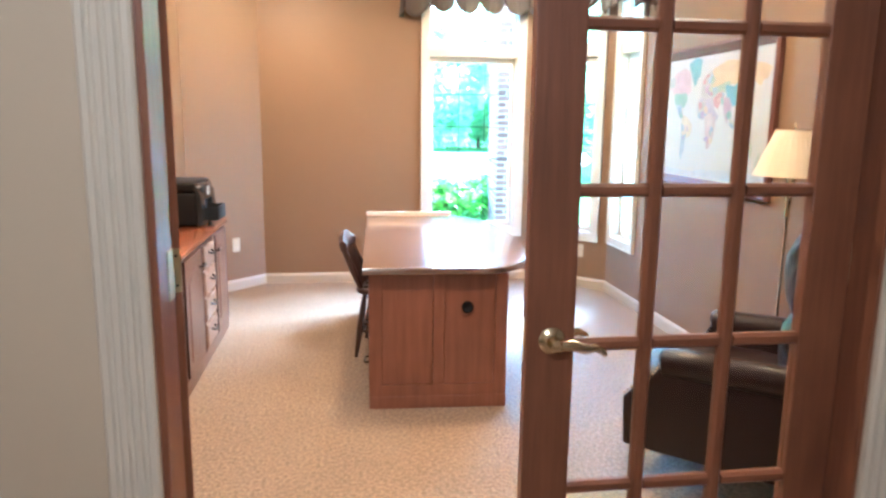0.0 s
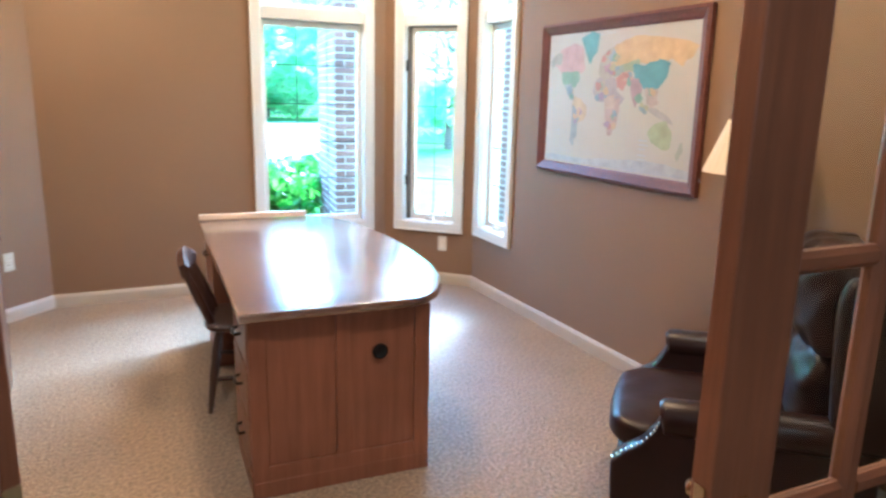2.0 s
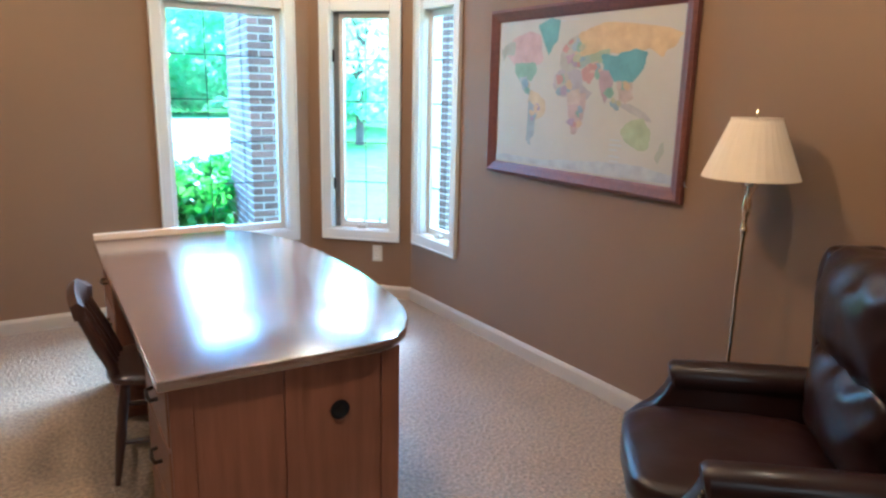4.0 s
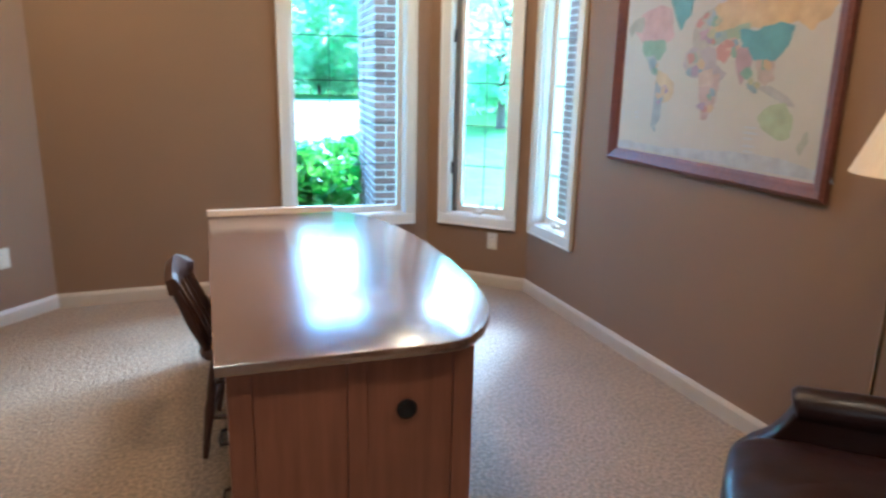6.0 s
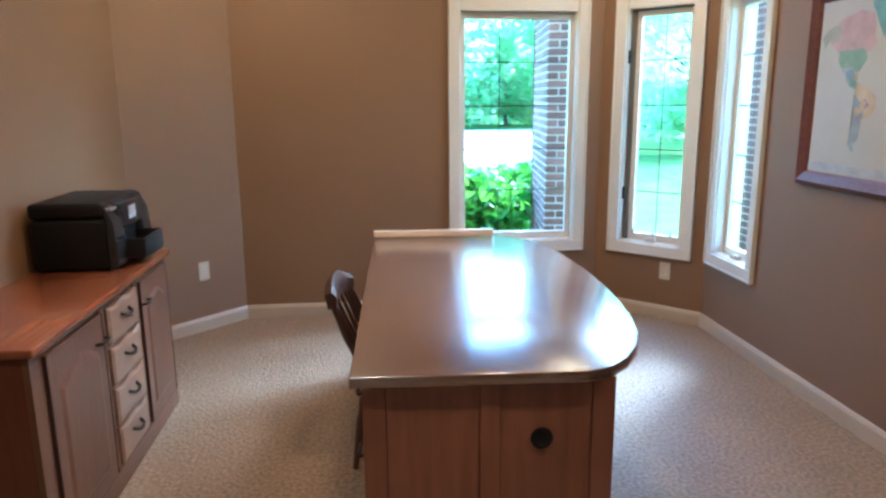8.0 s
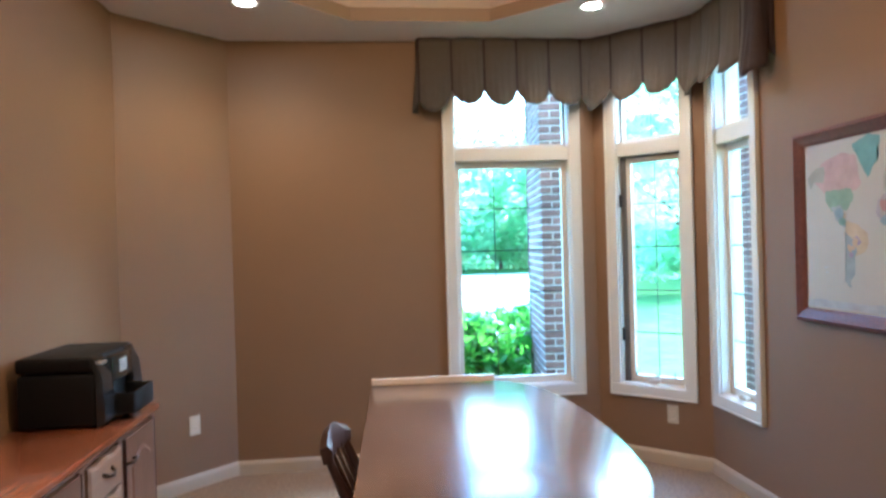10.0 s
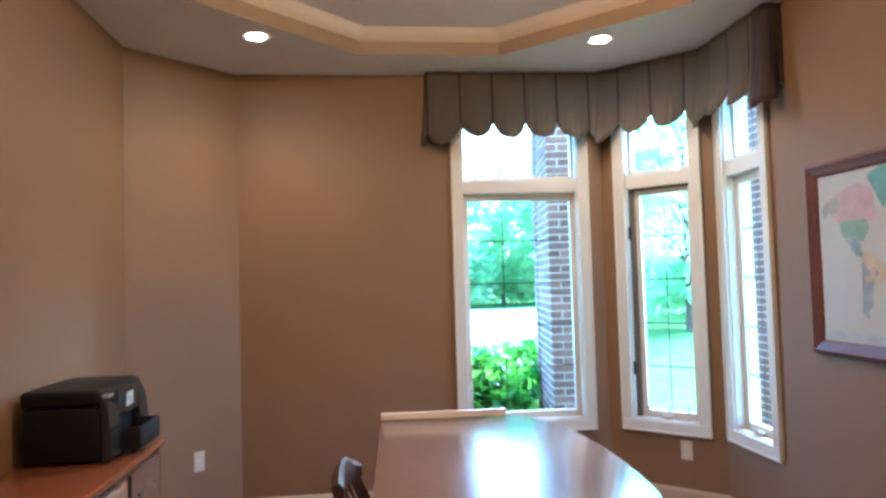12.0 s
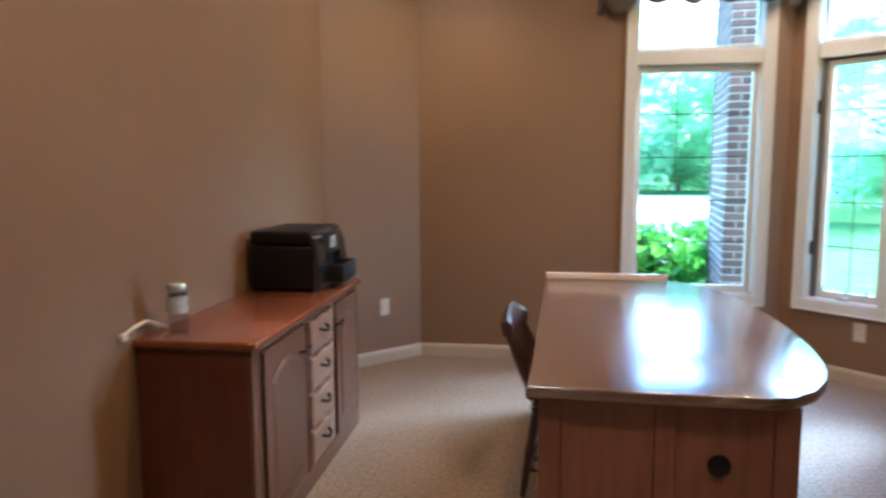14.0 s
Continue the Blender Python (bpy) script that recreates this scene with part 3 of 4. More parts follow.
# ---- desk ----
def desk():
    top = thing("desk", "reddish brown cherry kneehole desk with glossy bowed top", "desk", pose(0, 0, 0, 0, 0, -2.2))
    outline = [(-0.030, -0.031), (0.60, -0.034), (0.668, -0.014), (0.738, 0.052), (0.795, 0.145), (0.835, 0.25), (0.865, 0.39), (0.884, 0.57), (0.894, 0.78), (0.892, 0.98), (0.880, 1.18), (0.856, 1.375), (0.820, 1.545), (0.765, 1.70), (0.695, 1.80), (0.623, 1.862), (-0.030, 1.862)]
    part("desktop", prism(outline, 0.697, 0.730, bevel=0.004), M_DESKTOP, top, "glossy polished wooden top with a curved side", True)
    part("ledge", box((-0.028, 1.838, 0.7305), (0.60, 1.861, 0.765), 0.003), M_LEDGE, top, "low wooden ledge along the far end, coloured pale for window glare")
    for y0, y1 in ((0.0, 0.455), (1.375, 1.830)):
        part("pedestal", box((0.018, y0 + 0.016, 0.06), (0.655, y1 - 0.016, 0.697), 0.002), M_DESK, top)
        part("plinth", box((0.0, y0 - 0.002, 0.0), (0.692, y1 + 0.002, 0.066), 0.004), M_DESK, top)
        # side panels: frame and two sunk fields
        for yy, s in ((y0, 1), (y1, -1)):
            fr = bmesh.new()
            a, b = (yy, yy + 0.016) if s > 0 else (yy - 0.016, yy)
            for u0, u1, z0, z1 in ((0, 0.062, 0.066, 0.697), (0.318, 0.372, 0.125, 0.697), (0.628, 0.690, 0.066, 0.697), (0.062, 0.628, 0.066, 0.125)):
                box((u0, a, z0), (u1, b, z1), 0.001, bm=fr)
            part("panel_frame", fr, M_DESK, top)
            for u0, u1 in ((0.062, 0.318), (0.372, 0.628)):
                f = box((u0 + 0.0005, min(yy + s * 0.006, yy + s * 0.0165), 0.1255), (u1 - 0.0005, max(yy + s * 0.006, yy + s * 0.0165), 0.697), 0.002)
                part("field_panel", f, M_DESK, top)
        # drawers on the sitter's side
        zz = [0.085, 0.290, 0.495, 0.686]
        for z0, z1 in zip(zz, zz[1:]):
            d = part("drawer", box((-0.002, y0 + 0.035, z0 + 0.006), (0.02, y1 - 0.035, z1 - 0.006), 0.005), M_DESK, top)
            ym, zm = (y0 + y1) / 2, (z0 + z1) / 2
            h = tube([(0, ym - 0.045, zm), (-0.022, ym - 0.040, zm - 0.004), (-0.026, ym, zm - 0.008), (-0.022, ym + 0.040, zm - 0.004), (0, ym + 0.045, zm)], [0.006, 0.006, 0.007, 0.006, 0.006], bm=lathe([(0.0, 0.0), (0.009, 0.001), (0.008, 0.004), (0.0, 0.005)], 10, at=(-0.003, ym - 0.045, zm)))
            part("pull", h, M_PULL, d, "black metal pull", True)
    part("back_panel", box((0.50, 0.456, 0.12), (0.518, 1.374, 0.697), 0.002), M_DESK, top)
    g = turned(lathe([(0.0, 0.0), (0.026, 0.0), (0.031, 0.001), (0.031, 0.004), (0.024, 0.005), (0.020, 0.002), (0.0, 0.002)], 28), pose(0.487, -0.0005, 0.525, 90))
    part("cable_grommet", g, M_BLACK, top, "round black cable hole cover", True)
    return top


desk()


# ---- chair at the desk ----
def windsor_chair(m):
    top = thing("wooden_chair", "dark brown wooden spindle-back chair tucked under the desk", "chair", m)
    seat = cushion((-0.20, -0.19, 0.385), (0.20, 0.20, 0.425), (0.0, 0.02, 0.0), n=8, wrinkle=0.0)
    part("seat", seat, M_CHAIR, top, smooth="all")
    for x, y in ((-0.15, -0.14), (0.15, -0.14), (-0.15, 0.15), (0.15, 0.15)):
        sx, sy = math.copysign(0.045, x), math.copysign(0.05, y)
        pts = [(x + sx * (1 - t), y + sy * (1 - t), 0.39 * t) for t in (0, 0.1, 0.3, 0.5, 0.62, 0.68, 0.85, 1)]
        part("leg", tube(pts, [0.010, 0.013, 0.017, 0.021, 0.017, 0.020, 0.018, 0.013]), M_CHAIR, top, smooth=True)
    part("stretcher", tube([(-0.18, -0.175, 0.13), (0, -0.175, 0.13), (0.18, -0.175, 0.13)], [0.008, 0.013, 0.008]), M_CHAIR, top, smooth=True)
    for s in (-1, 1):
        part("stretcher", tube([(s * 0.176, -0.172, 0.16), (s * 0.17, 0, 0.16), (s * 0.176, 0.18, 0.16)], [0.008, 0.013, 0.008]), M_CHAIR, top, smooth=True)
    # the back leans away at -y
    for k, x in enumerate((-0.132, -0.060, 0.0, 0.060, 0.132)):
        r = 0.016 if k in (0, 4) else 0.007
        pts = [(x * 0.95, -0.165, 0.41), (x * 0.98, -0.215, 0.53), (x, -0.272, 0.665)]
        part("back_post" if k in (0, 4) else "spindle", tube(pts, [r, r * 1.35, r * 0.9]), M_CHAIR, top, smooth=True)
    crest = bmesh.new()
    n = 12
    rows = []
    for i in range(n + 1):
        u = -0.155 + 0.31 * i / n
        bend = -0.262 - 0.02 * (1 - (u / 0.155) ** 2)
        hh = 0.036 + 0.012 * math.cos(u * 17)
        rows.append([crest.verts.new((u, bend + dy, z)) for dy, z in ((0.012, 0.650), (0.014, 0.655 + hh * 1.5), (-0.006, 0.66 + hh * 2.1), (-0.034, 0.655 + hh * 1.7), (-0.022, 0.645))])
    for a, b in zip(rows, rows[1:]):
        for j in range(5):
            crest.faces.new((a[j], a[(j + 1) % 5], b[(j + 1) % 5], b[j]))
    crest.faces.new(rows[0][::-1])
    crest.faces.new(rows[-1])
    part("crest_rail", crest, M_CHAIR, top, "curved dark crest rail", True)


windsor_chair(pose(0.168, 0.960, 0, 0, 0, -101))


# ---- cabinet along the west wall ----
def cabinet():
    y0, y1, xb, xf, h = 0.205, 1.525, XW + 0.002, -0.930, 0.765
    top = thing("cabinet", "low cherry sideboard with paler doors and drawers against the tan wall", "cabinet")
    part("worktop", box((xb, y0 - 0.015, h - 0.028), (xf + 0.022, y1 + 0.015, h), 0.007, 3), M_CABTOP, top, "polished orange-brown top", True)
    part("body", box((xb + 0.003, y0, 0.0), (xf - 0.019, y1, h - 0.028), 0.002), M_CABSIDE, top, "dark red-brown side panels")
    face = bmesh.new()
    ys = [y0, 0.285, 0.715, 0.765, 1.085, 1.135, 1.500, y1]
    for a, b in ((0, 1), (2, 3), (4, 5), (6, 7)):
        box((xf - 0.019, ys[a], 0.085), (xf, ys[b], 0.715), 0.0015, bm=face)
    box((xf - 0.019, y0, 0.0), (xf + 0.006, y1, 0.085), 0.004, bm=face)
    box((xf - 0.019, y0, 0.715), (xf, y1, h - 0.028), 0.0015, bm=face)
    part("face_frame", face, M_CABFRONT, top, "paler front frame")
    for a, b, hy in ((0.285, 0.715, 0.680), (1.135, 1.500, 1.170)):
        # thin dark strips paint the shaded gaps at both door edges
        for e in (a - 0.004, b - 0.004):
            part("gap_shade_strip", box((xf - 0.001, e, 0.091), (xf + 0.0115, e + 0.007, 0.709), 0.001, 1), M_GAP_SHADE, top, "dark strip standing in for the shaded gap beside the door")
        d = part("door", box((xf - 0.016, a + 0.004, 0.091), (xf + 0.010, b - 0.004, 0.709), 0.003), M_CABFRONT, top, "paler arched raised-panel door")
        # raised field with an arched head
        w0, w1 = a + 0.058, b - 0.058
        pts = [(w0, 0.150)] + [(w1, 0.150)] + [(w1 + (w0 - w1) * t, 0.585 + 0.055 * math.sin(math.pi * t)) for t in [i / 10 for i in range(11)]]
        b2 = bmesh.new()
        lo = [b2.verts.new((xf + 0.0098, u, z)) for u, z in pts]
        c = ((w0 + w1) / 2, 0.38)
        hi = [b2.verts.new((xf + 0.0165, c[0] + (u - c[0]) * 0.88, c[1] + (z - c[1]) * 0.93)) for u, z in pts]
        for i in range(len(pts)):
            b2.faces.new((lo[i], lo[(i + 1) % len(pts)], hi[(i + 1) % len(pts)], hi[i]))
        b2.faces.new(hi)
        part("raised_panel", b2, M_CABFRONT, d)
        hd = tube([(xf + 0.010, hy - 0.042, 0.615), (xf + 0.030, hy - 0.036, 0.617), (xf + 0.033, hy, 0.612), (xf + 0.030, hy + 0.036, 0.617), (xf + 0.010, hy + 0.042, 0.615)], [0.005, 0.006, 0.007, 0.006, 0.005])
        part("pull", hd, M_PULL, d, "dark bronze pull", True)
    zz = [0.088, 0.245, 0.402, 0.559, 0.712]
    for z0, z1 in zip(zz, zz[1:]):
        b3 = bmesh.new()
        # drawer front with a wavy ogee rim
        n = 16
        pts = [(0.769, z0 + 0.005), (1.081, z0 + 0.005)] + [(1.081 - 0.312 * i / n, z1 - 0.006 - 0.010 * (0.5 - 0.5 * math.cos(4 * math.pi * i / n))) for i in range(n + 1)]
        lo = [b3.verts.new((xf - 0.016, u, z)) for u, z in pts]
        mid = [b3.verts.new((xf + 0.008, u, z)) for u, z in pts]
        hi = [b3.verts.new((xf + 0.015, 0.925 + (u - 0.925) * 0.92, (z0 + z1) / 2 + (z - (z0 + z1) / 2) * 0.82)) for u, z in pts]
        for r0, r1 in ((lo, mid), (mid, hi)):
            for i in range(len(pts)):
                b3.faces.new((r0[i], r0[(i + 1) % len(pts)], r1[(i + 1) % len(pts)], r1[i]))
        b3.faces.new(hi)
        b3.faces.new(lo[::-1])
        d = part("drawer", b3, M_CABDRAWER, top, "pale scalloped drawer front")
        zm = (z0 + z1) / 2 + 0.012
        hd = tube([(xf + 0.014, 0.925 - 0.045, zm + 0.006), (xf + 0.034, 0.925 - 0.030, zm - 0.004), (xf + 0.037, 0.925, zm - 0.010), (xf + 0.034, 0.925 + 0.030, zm - 0.004), (xf + 0.014, 0.925 + 0.045, zm + 0.006)], [0.007, 0.006, 0.008, 0.006, 0.007])
        part("pull", hd, M_PULL, d, "dark bronze pull", True)
    return h


CAB = cabinet()


# ---- printer ----
def printer(m):
    top = thing("printer", "black all-in-one inkjet printer with open paper tray on the cabinet", "printer", m)
    # x to the front, y along the cabinet
    part("body", box((-0.165, -0.225, 0.006), (0.125, 0.225, 0.215), 0.018, 3), M_BLACK, top, smooth=True)
    part("scanner_lid", box((-0.168, -0.228, 0.218), (0.118, 0.228, 0.278), 0.016, 3), M_BLACK, top, "black scanner lid", True)
    own = [(0.126, 0.0), (0.158, 0.02), (0.160, 0.10), (0.150, 0.20), (0.118, 0.270), (0.105, 0.270), (0.124, 0.2)]
    vs = [[(x, y, z) for x, z in own] for y in (-0.222, -0.120)]
    vt = [[(x, y, z) for x, z in own] for y in (0.120, 0.222)]
    for a, b in (vs, vt):
        fr = bmesh.new()
        a, b = [[fr.verts.new(c) for c in row] for row in (a, b)]
        for i in range(7):
            fr.faces.new((a[i], a[(i + 1) % 7], b[(i + 1) % 7], b[i]))
        fr.faces.new(a)
        fr.faces.new(b[::-1])
        part("front_fascia", fr, M_GLOSSBLACK, top, "glossy grey front fascia", True)
    part("control_panel", box((0.118, -0.119, 0.155), (0.154, 0.119, 0.262), 0.008), M_GLOSSBLACK, top, "glossy control panel", True)
    part("display", box((0.154, -0.04, 0.185), (0.1565, 0.04, 0.240)), M_PVC, top, "small grey display")
    part("badge", box((0.120, -0.215, 0.245), (0.1485, -0.155, 0.256), 0.002), M_SILVER, top, "silver badge strip")
    tr = box((0.12, -0.118, 0.03), (0.235, 0.118, 0.045), 0.003)
    for s in (-1, 1):
        box((0.12, s * 0.118 - 0.006, 0.03), (0.235, s * 0.118 + 0.006, 0.115), 0.003, bm=tr)
    box((0.228, -0.118, 0.03), (0.238, 0.118, 0.115), 0.003, bm=tr)
    part("paper_tray", tr, M_BLACK, top, "black paper tray pulled out", True)


printer(pose(-1.140, 1.325, CAB, 0, 0, 0))


# ---- bottle and charger cord ----
bot = thing("water_bottle", "clear plastic bottle with a chrome cap standing on the cabinet", "bottle", pose(-1.235, 0.310, CAB))
part("body", lathe([(0.0, 0.002), (0.030, 0.0), (0.033, 0.006), (0.033, 0.05), (0.031, 0.058), (0.033, 0.066), (0.033, 0.135), (0.026, 0.150), (0.026, 0.152)], 24), M_BOTTLE, bot, "clear ribbed plastic", True)
part("label_band", lathe([(0.0335, 0.07), (0.0337, 0.13), (0.0341, 0.13), (0.0339, 0.07)], 24), M_PVC, bot, "pale grey label band", True)
part("cap", lathe([(0.0, 0.150), (0.031, 0.150), (0.032, 0.154), (0.032, 0.166), (0.028, 0.172), (0.0, 0.173)], 24), M_SILVER, bot, "shiny chrome cap", True)
cord = thing("white_cord", "white cable running over the cabinet to the wall", "cable")
part("cable", tube([(-1.334, 0.145, 0.792), (-1.331, 0.20, 0.806), (-1.325, 0.26, 0.812), (-1.312, 0.31, 0.790), (-1.290, 0.34, 0.772)], [0.005, 0.007, 0.007, 0.006, 0.004]), M_TRIM, cord, smooth=True)
part("plug", box((-1.3395, 0.115, 0.775), (-1.320, 0.148, 0.800), 0.005), M_TRIM, cord, "white plug block")


# ---- outlets ----
def outlet(m, label):
    top = thing("wall_outlet", label, "outlet", m, "wall outlets")
    part("plate", box((-0.036, -0.006, -0.058), (0.036, 0, 0.058), 0.003), M_OUTLET, top)
    for z in (-0.021, 0.021):
        r = part("receptacle", box((-0.017, -0.008, z - 0.015), (0.017, -0.005, z + 0.015), 0.002), M_TRIM, top)
        sl = bmesh.new()
        for x in (-0.007, 0.007):
            box((x - 0.0015, -0.0086, z - 0.002), (x + 0.0015, -0.0078, z + 0.007), bm=sl)
        part("slots", sl, M_BLACK, r)
    return top


m, _ = wall_frame(ROOM[0], ROOM[1])
outlet(m @ pose(0.440, 0, 0.385), "cream duplex wall outlet low on the tan wall near the cabinet")
m, _ = wall_frame(ROOM[2], ROOM[3])
outlet(m @ pose(0.500, 0, 0.325), "cream duplex wall outlet below the narrow casement window")


# ---- framed world map on the east wall ----
def world_map():
    y0, y1, z0, z1 = 0.068, 1.440, 1.030, 1.910
    top = thing("framed_map", "framed world map in a dark mahogany frame on the tan wall", "picture", pose(XE, y1, z0, 0, 0, -90))
    w, h, f = y1 - y0, z1 - z0, 0.064
    # local: x across from the left of the map, y into the wall, z up
    prof = [(0.0, -0.001), (0.0, -0.026), (0.016, -0.036), (0.034, -0.026), (0.046, -0.024), (0.056, -0.016), (f, -0.012), (f, -0.001)]
    sides = [((0, 0), (1, 0), (0, 1), w), ((w, 0), (0, 1), (-1, 0), h), ((w, h), (-1, 0), (0, -1), w), ((0, h), (0, -1), (1, 0), h)]
    for (ox, oz), (dx, dz), (nx, nz), ln in sides:
        b = bmesh.new()
        a = [b.verts.new((ox + dx * d + nx * d, y, oz + dz * d + nz * d)) for d, y in prof]
        c = [b.verts.new((ox + dx * (ln - d) + nx * d, y, oz + dz * (ln - d) + nz * d)) for d, y in prof]
        for i in range(len(prof)):
            b.faces.new((a[i], a[(i + 1) % len(prof)], c[(i + 1) % len(prof)], c[i]))
        b.faces.new(a)
        b.faces.new(c[::-1])
        part("frame_rail", b, M_FRAME, top, "carved dark reddish frame rail", True)
    part("backing", box((f * 0.9, -0.008, f * 0.9), (w - f * 0.9, -0.001, h - f * 0.9)), M_PAPER, top, "pale map sheet")
    pw, ph = w - 2 * f, h - 2 * f

    def land(name, colour, pts, k=0):
        grey = sum(colour) / 3
        colour = [grey * 0.17 + v * 0.52 for v in colour]
        mt = bpy.data.materials.get("map_" + name) or material("map_" + name, colour, 0.5, vary=0.25, scale=14)
        b = bmesh.new()
        n = len(pts)
        mx, my = sum(p[0] for p in pts) / n, sum(p[1] for p in pts) / n
        pts = [(mx + (p[0] - mx) * 1.2, my + (p[1] - my) * 1.2) for p in pts]
        ring2 = []
        for i in range(n):
            p, q = Vector(pts[i]), Vector(pts[(i + 1) % n])
            for t in (0, 0.17, 0.33, 0.5, 0.66, 0.83):
                r = p.lerp(q, t)
                j = noise.noise(Vector((r.x * 24, r.y * 24, k))) * 0.012
                e = noise.noise(Vector((r.x * 75, r.y * 75, k + 5))) * 0.005
                ring2.append((r.x + j + e, r.y - j * 0.8 + e))
        fverts = [b.verts.new((f + x * pw, -0.0084 - 0.00007 * len([c for c in top.children if c.name.startswith("map_land")]), f + y * ph)) for x, y in ring2]
        b.faces.new(fverts)
        bmesh.ops.triangulate(b, faces=b.faces)
        part("map_land", b, mt, top, name + " land area on the map")
    land("pink", (0.62, 0.36, 0.34), [(.08, .78), (.11, .86), (.20, .90), (.26, .88), (.27, .80), (.28, .74), (.24, .70), (.14, .70), (.10, .74)])
    land("olive", (0.42, 0.42, 0.33), [(.02, .80), (.06, .85), (.10, .85), (.10, .77), (.06, .77), (.03, .74)])
    land("teal", (0.15, 0.42, 0.42), [(.27, .95), (.33, .98), (.38, .96), (.36, .84), (.33, .78), (.30, .86)])
    land("green", (0.28, 0.46, 0.30), [(.13, .70), (.24, .70), (.25, .66), (.22, .60), (.19, .61), (.15, .60), (.13, .65)])
    land("grey", (0.40, 0.44, 0.46), [(.15, .60), (.19, .61), (.20, .56), (.23, .51), (.21, .50), (.17, .54)])
    land("sand", (0.68, 0.48, 0.24), [(.23, .51), (.27, .50), (.32, .44), (.31, .38), (.27, .34), (.25, .40), (.22, .44)])
    land("slate", (0.34, 0.40, 0.42), [(.22, .44), (.25, .40), (.27, .34), (.26, .26), (.235, .17), (.215, .20), (.22, .32)], 1)
    land("mauve", (0.46, 0.38, 0.40), [(.39, .62), (.44, .66), (.51, .64), (.53, .56), (.57, .52), (.54, .48), (.47, .50), (.42, .50), (.385, .55)])
    land("rose", (0.55, 0.36, 0.31), [(.46, .50), (.55, .49), (.545, .40), (.535, .32), (.51, .27), (.49, .27), (.475, .38)])
    land("beige", (0.48, 0.43, 0.34), [(.41, .76), (.45, .84), (.50, .86), (.53, .78), (.52, .70), (.46, .66), (.41, .69)])
    land("orange", (0.72, 0.46, 0.16), [(.52, .80), (.55, .88), (.66, .92), (.78, .90), (.90, .87), (.955, .84), (.93, .79), (.88, .74), (.84, .78), (.78, .75), (.66, .77), (.56, .74)])
    land("lime", (0.40, 0.48, 0.27), [(.55, .74), (.66, .77), (.66, .71), (.58, .69)], 1)
    land("sea_blue", (0.12, 0.38, 0.45), [(.65, .74), (.71, .73), (.78, .76), (.83, .74), (.82, .66), (.77, .58), (.71, .60), (.66, .65)], 2)
    land("red", (0.62, 0.26, 0.22), [(.53, .66), (.58, .68), (.60, .62), (.57, .58), (.54, .60)], 2)
    land("plum", (0.50, 0.30, 0.34), [(.62, .64), (.67, .64), (.69, .58), (.66, .47), (.63, .56)], 1)
    land("clay", (0.55, 0.40, 0.33), [(.72, .58), (.78, .57), (.79, .50), (.76, .46), (.73, .51)], 1)
    land("stone", (0.46, 0.42, 0.40), [(.72, .44), (.77, .42), (.83, .38), (.88, .36), (.86, .40), (.79, .45)])
    land("moss", (0.44, 0.50, 0.26), [(.76, .30), (.80, .35), (.85, .36), (.88, .29), (.88, .22), (.84, .20), (.78, .24)])
    land("fern", (0.44, 0.46, 0.34), [(.92, .18), (.95, .24), (.955, .20), (.93, .13)])
    land("fawn", (0.50, 0.42, 0.33), [(.39, .60), (.44, .64), (.46, .57), (.43, .52), (.39, .55)], 3)
    land("peach", (0.62, 0.44, 0.33), [(.46, .52), (.52, .53), (.52, .45), (.47, .44)], 3)
    land("sage", (0.36, 0.46, 0.38), [(.50, .72), (.56, .74), (.57, .69), (.52, .67)], 3)
    land("wine", (0.50, 0.30, 0.36), [(.44, .74), (.48, .76), (.49, .71), (.45, .70)], 4)
    land("sky", (0.34, 0.44, 0.50), [(.47, .80), (.50, .86), (.52, .80), (.50, .76)], 4)
    land("coral", (0.64, 0.36, 0.28), [(.56, .68), (.61, .70), (.63, .65), (.58, .64)], 5)
    land("ice", (0.50, 0.50, 0.54), [(.02, .045), (.15, .060), (.30, .050), (.45, .065), (.62, .085), (.80, .090), (.95, .055), (.97, .02), (.03, .02)])
    # small countries over the larger lands
    rng = random.Random(31)
    hues = (("apricot", (0.66, 0.42, 0.20)), ("jade", (0.24, 0.44, 0.32)), ("brick_red", (0.56, 0.24, 0.20)), ("violet", (0.40, 0.28, 0.40)), ("steel", (0.26, 0.38, 0.46)), ("khaki", (0.50, 0.46, 0.24)))
    regions = ((0.40, 0.56, 0.50, 0.63, 9), (0.475, 0.545, 0.31, 0.49, 6), (0.42, 0.53, 0.68, 0.84, 10), (0.24, 0.31, 0.32, 0.50, 5), (0.55, 0.64, 0.58, 0.70, 5), (0.68, 0.79, 0.44, 0.60, 7), (0.17, 0.22, 0.52, 0.58, 3))
    for x0, x1, y0_, y1_, count in regions:
        for _ in range(count):
            cx, cy, r = rng.uniform(x0, x1), rng.uniform(y0_, y1_), rng.uniform(0.010, 0.020)
            pts = [(cx + r * rng.uniform(0.7, 1.2) * math.cos(a), cy + 1.5 * r * rng.uniform(0.7, 1.2) * math.sin(a)) for a in (0, 1.05, 2.1, 3.14, 4.2, 5.2)]
            land(*rng.choice(hues), pts, rng.randrange(9))
    # small unreadable key panels
    ink = material("map_ink", (0.33, 0.34, 0.36), 0.6)
    for k, (x, z, ww) in enumerate(((.70, .23, .05), (.70, .20, .06), (.70, .17, .04), (.70, .13, .05), (.705, .10, .045), (.11, .22, .014), (.10, .25, .02), (.45, .97, .05), (.39, .965, .03))):
        b = box((f + x * pw, -0.0096, f + z * ph), (f + (x + ww) * pw, -0.0090, f + (z + 0.010) * ph))
        part("map_lettering", b, ink, top, "tiny grey line of lettering")


world_map()


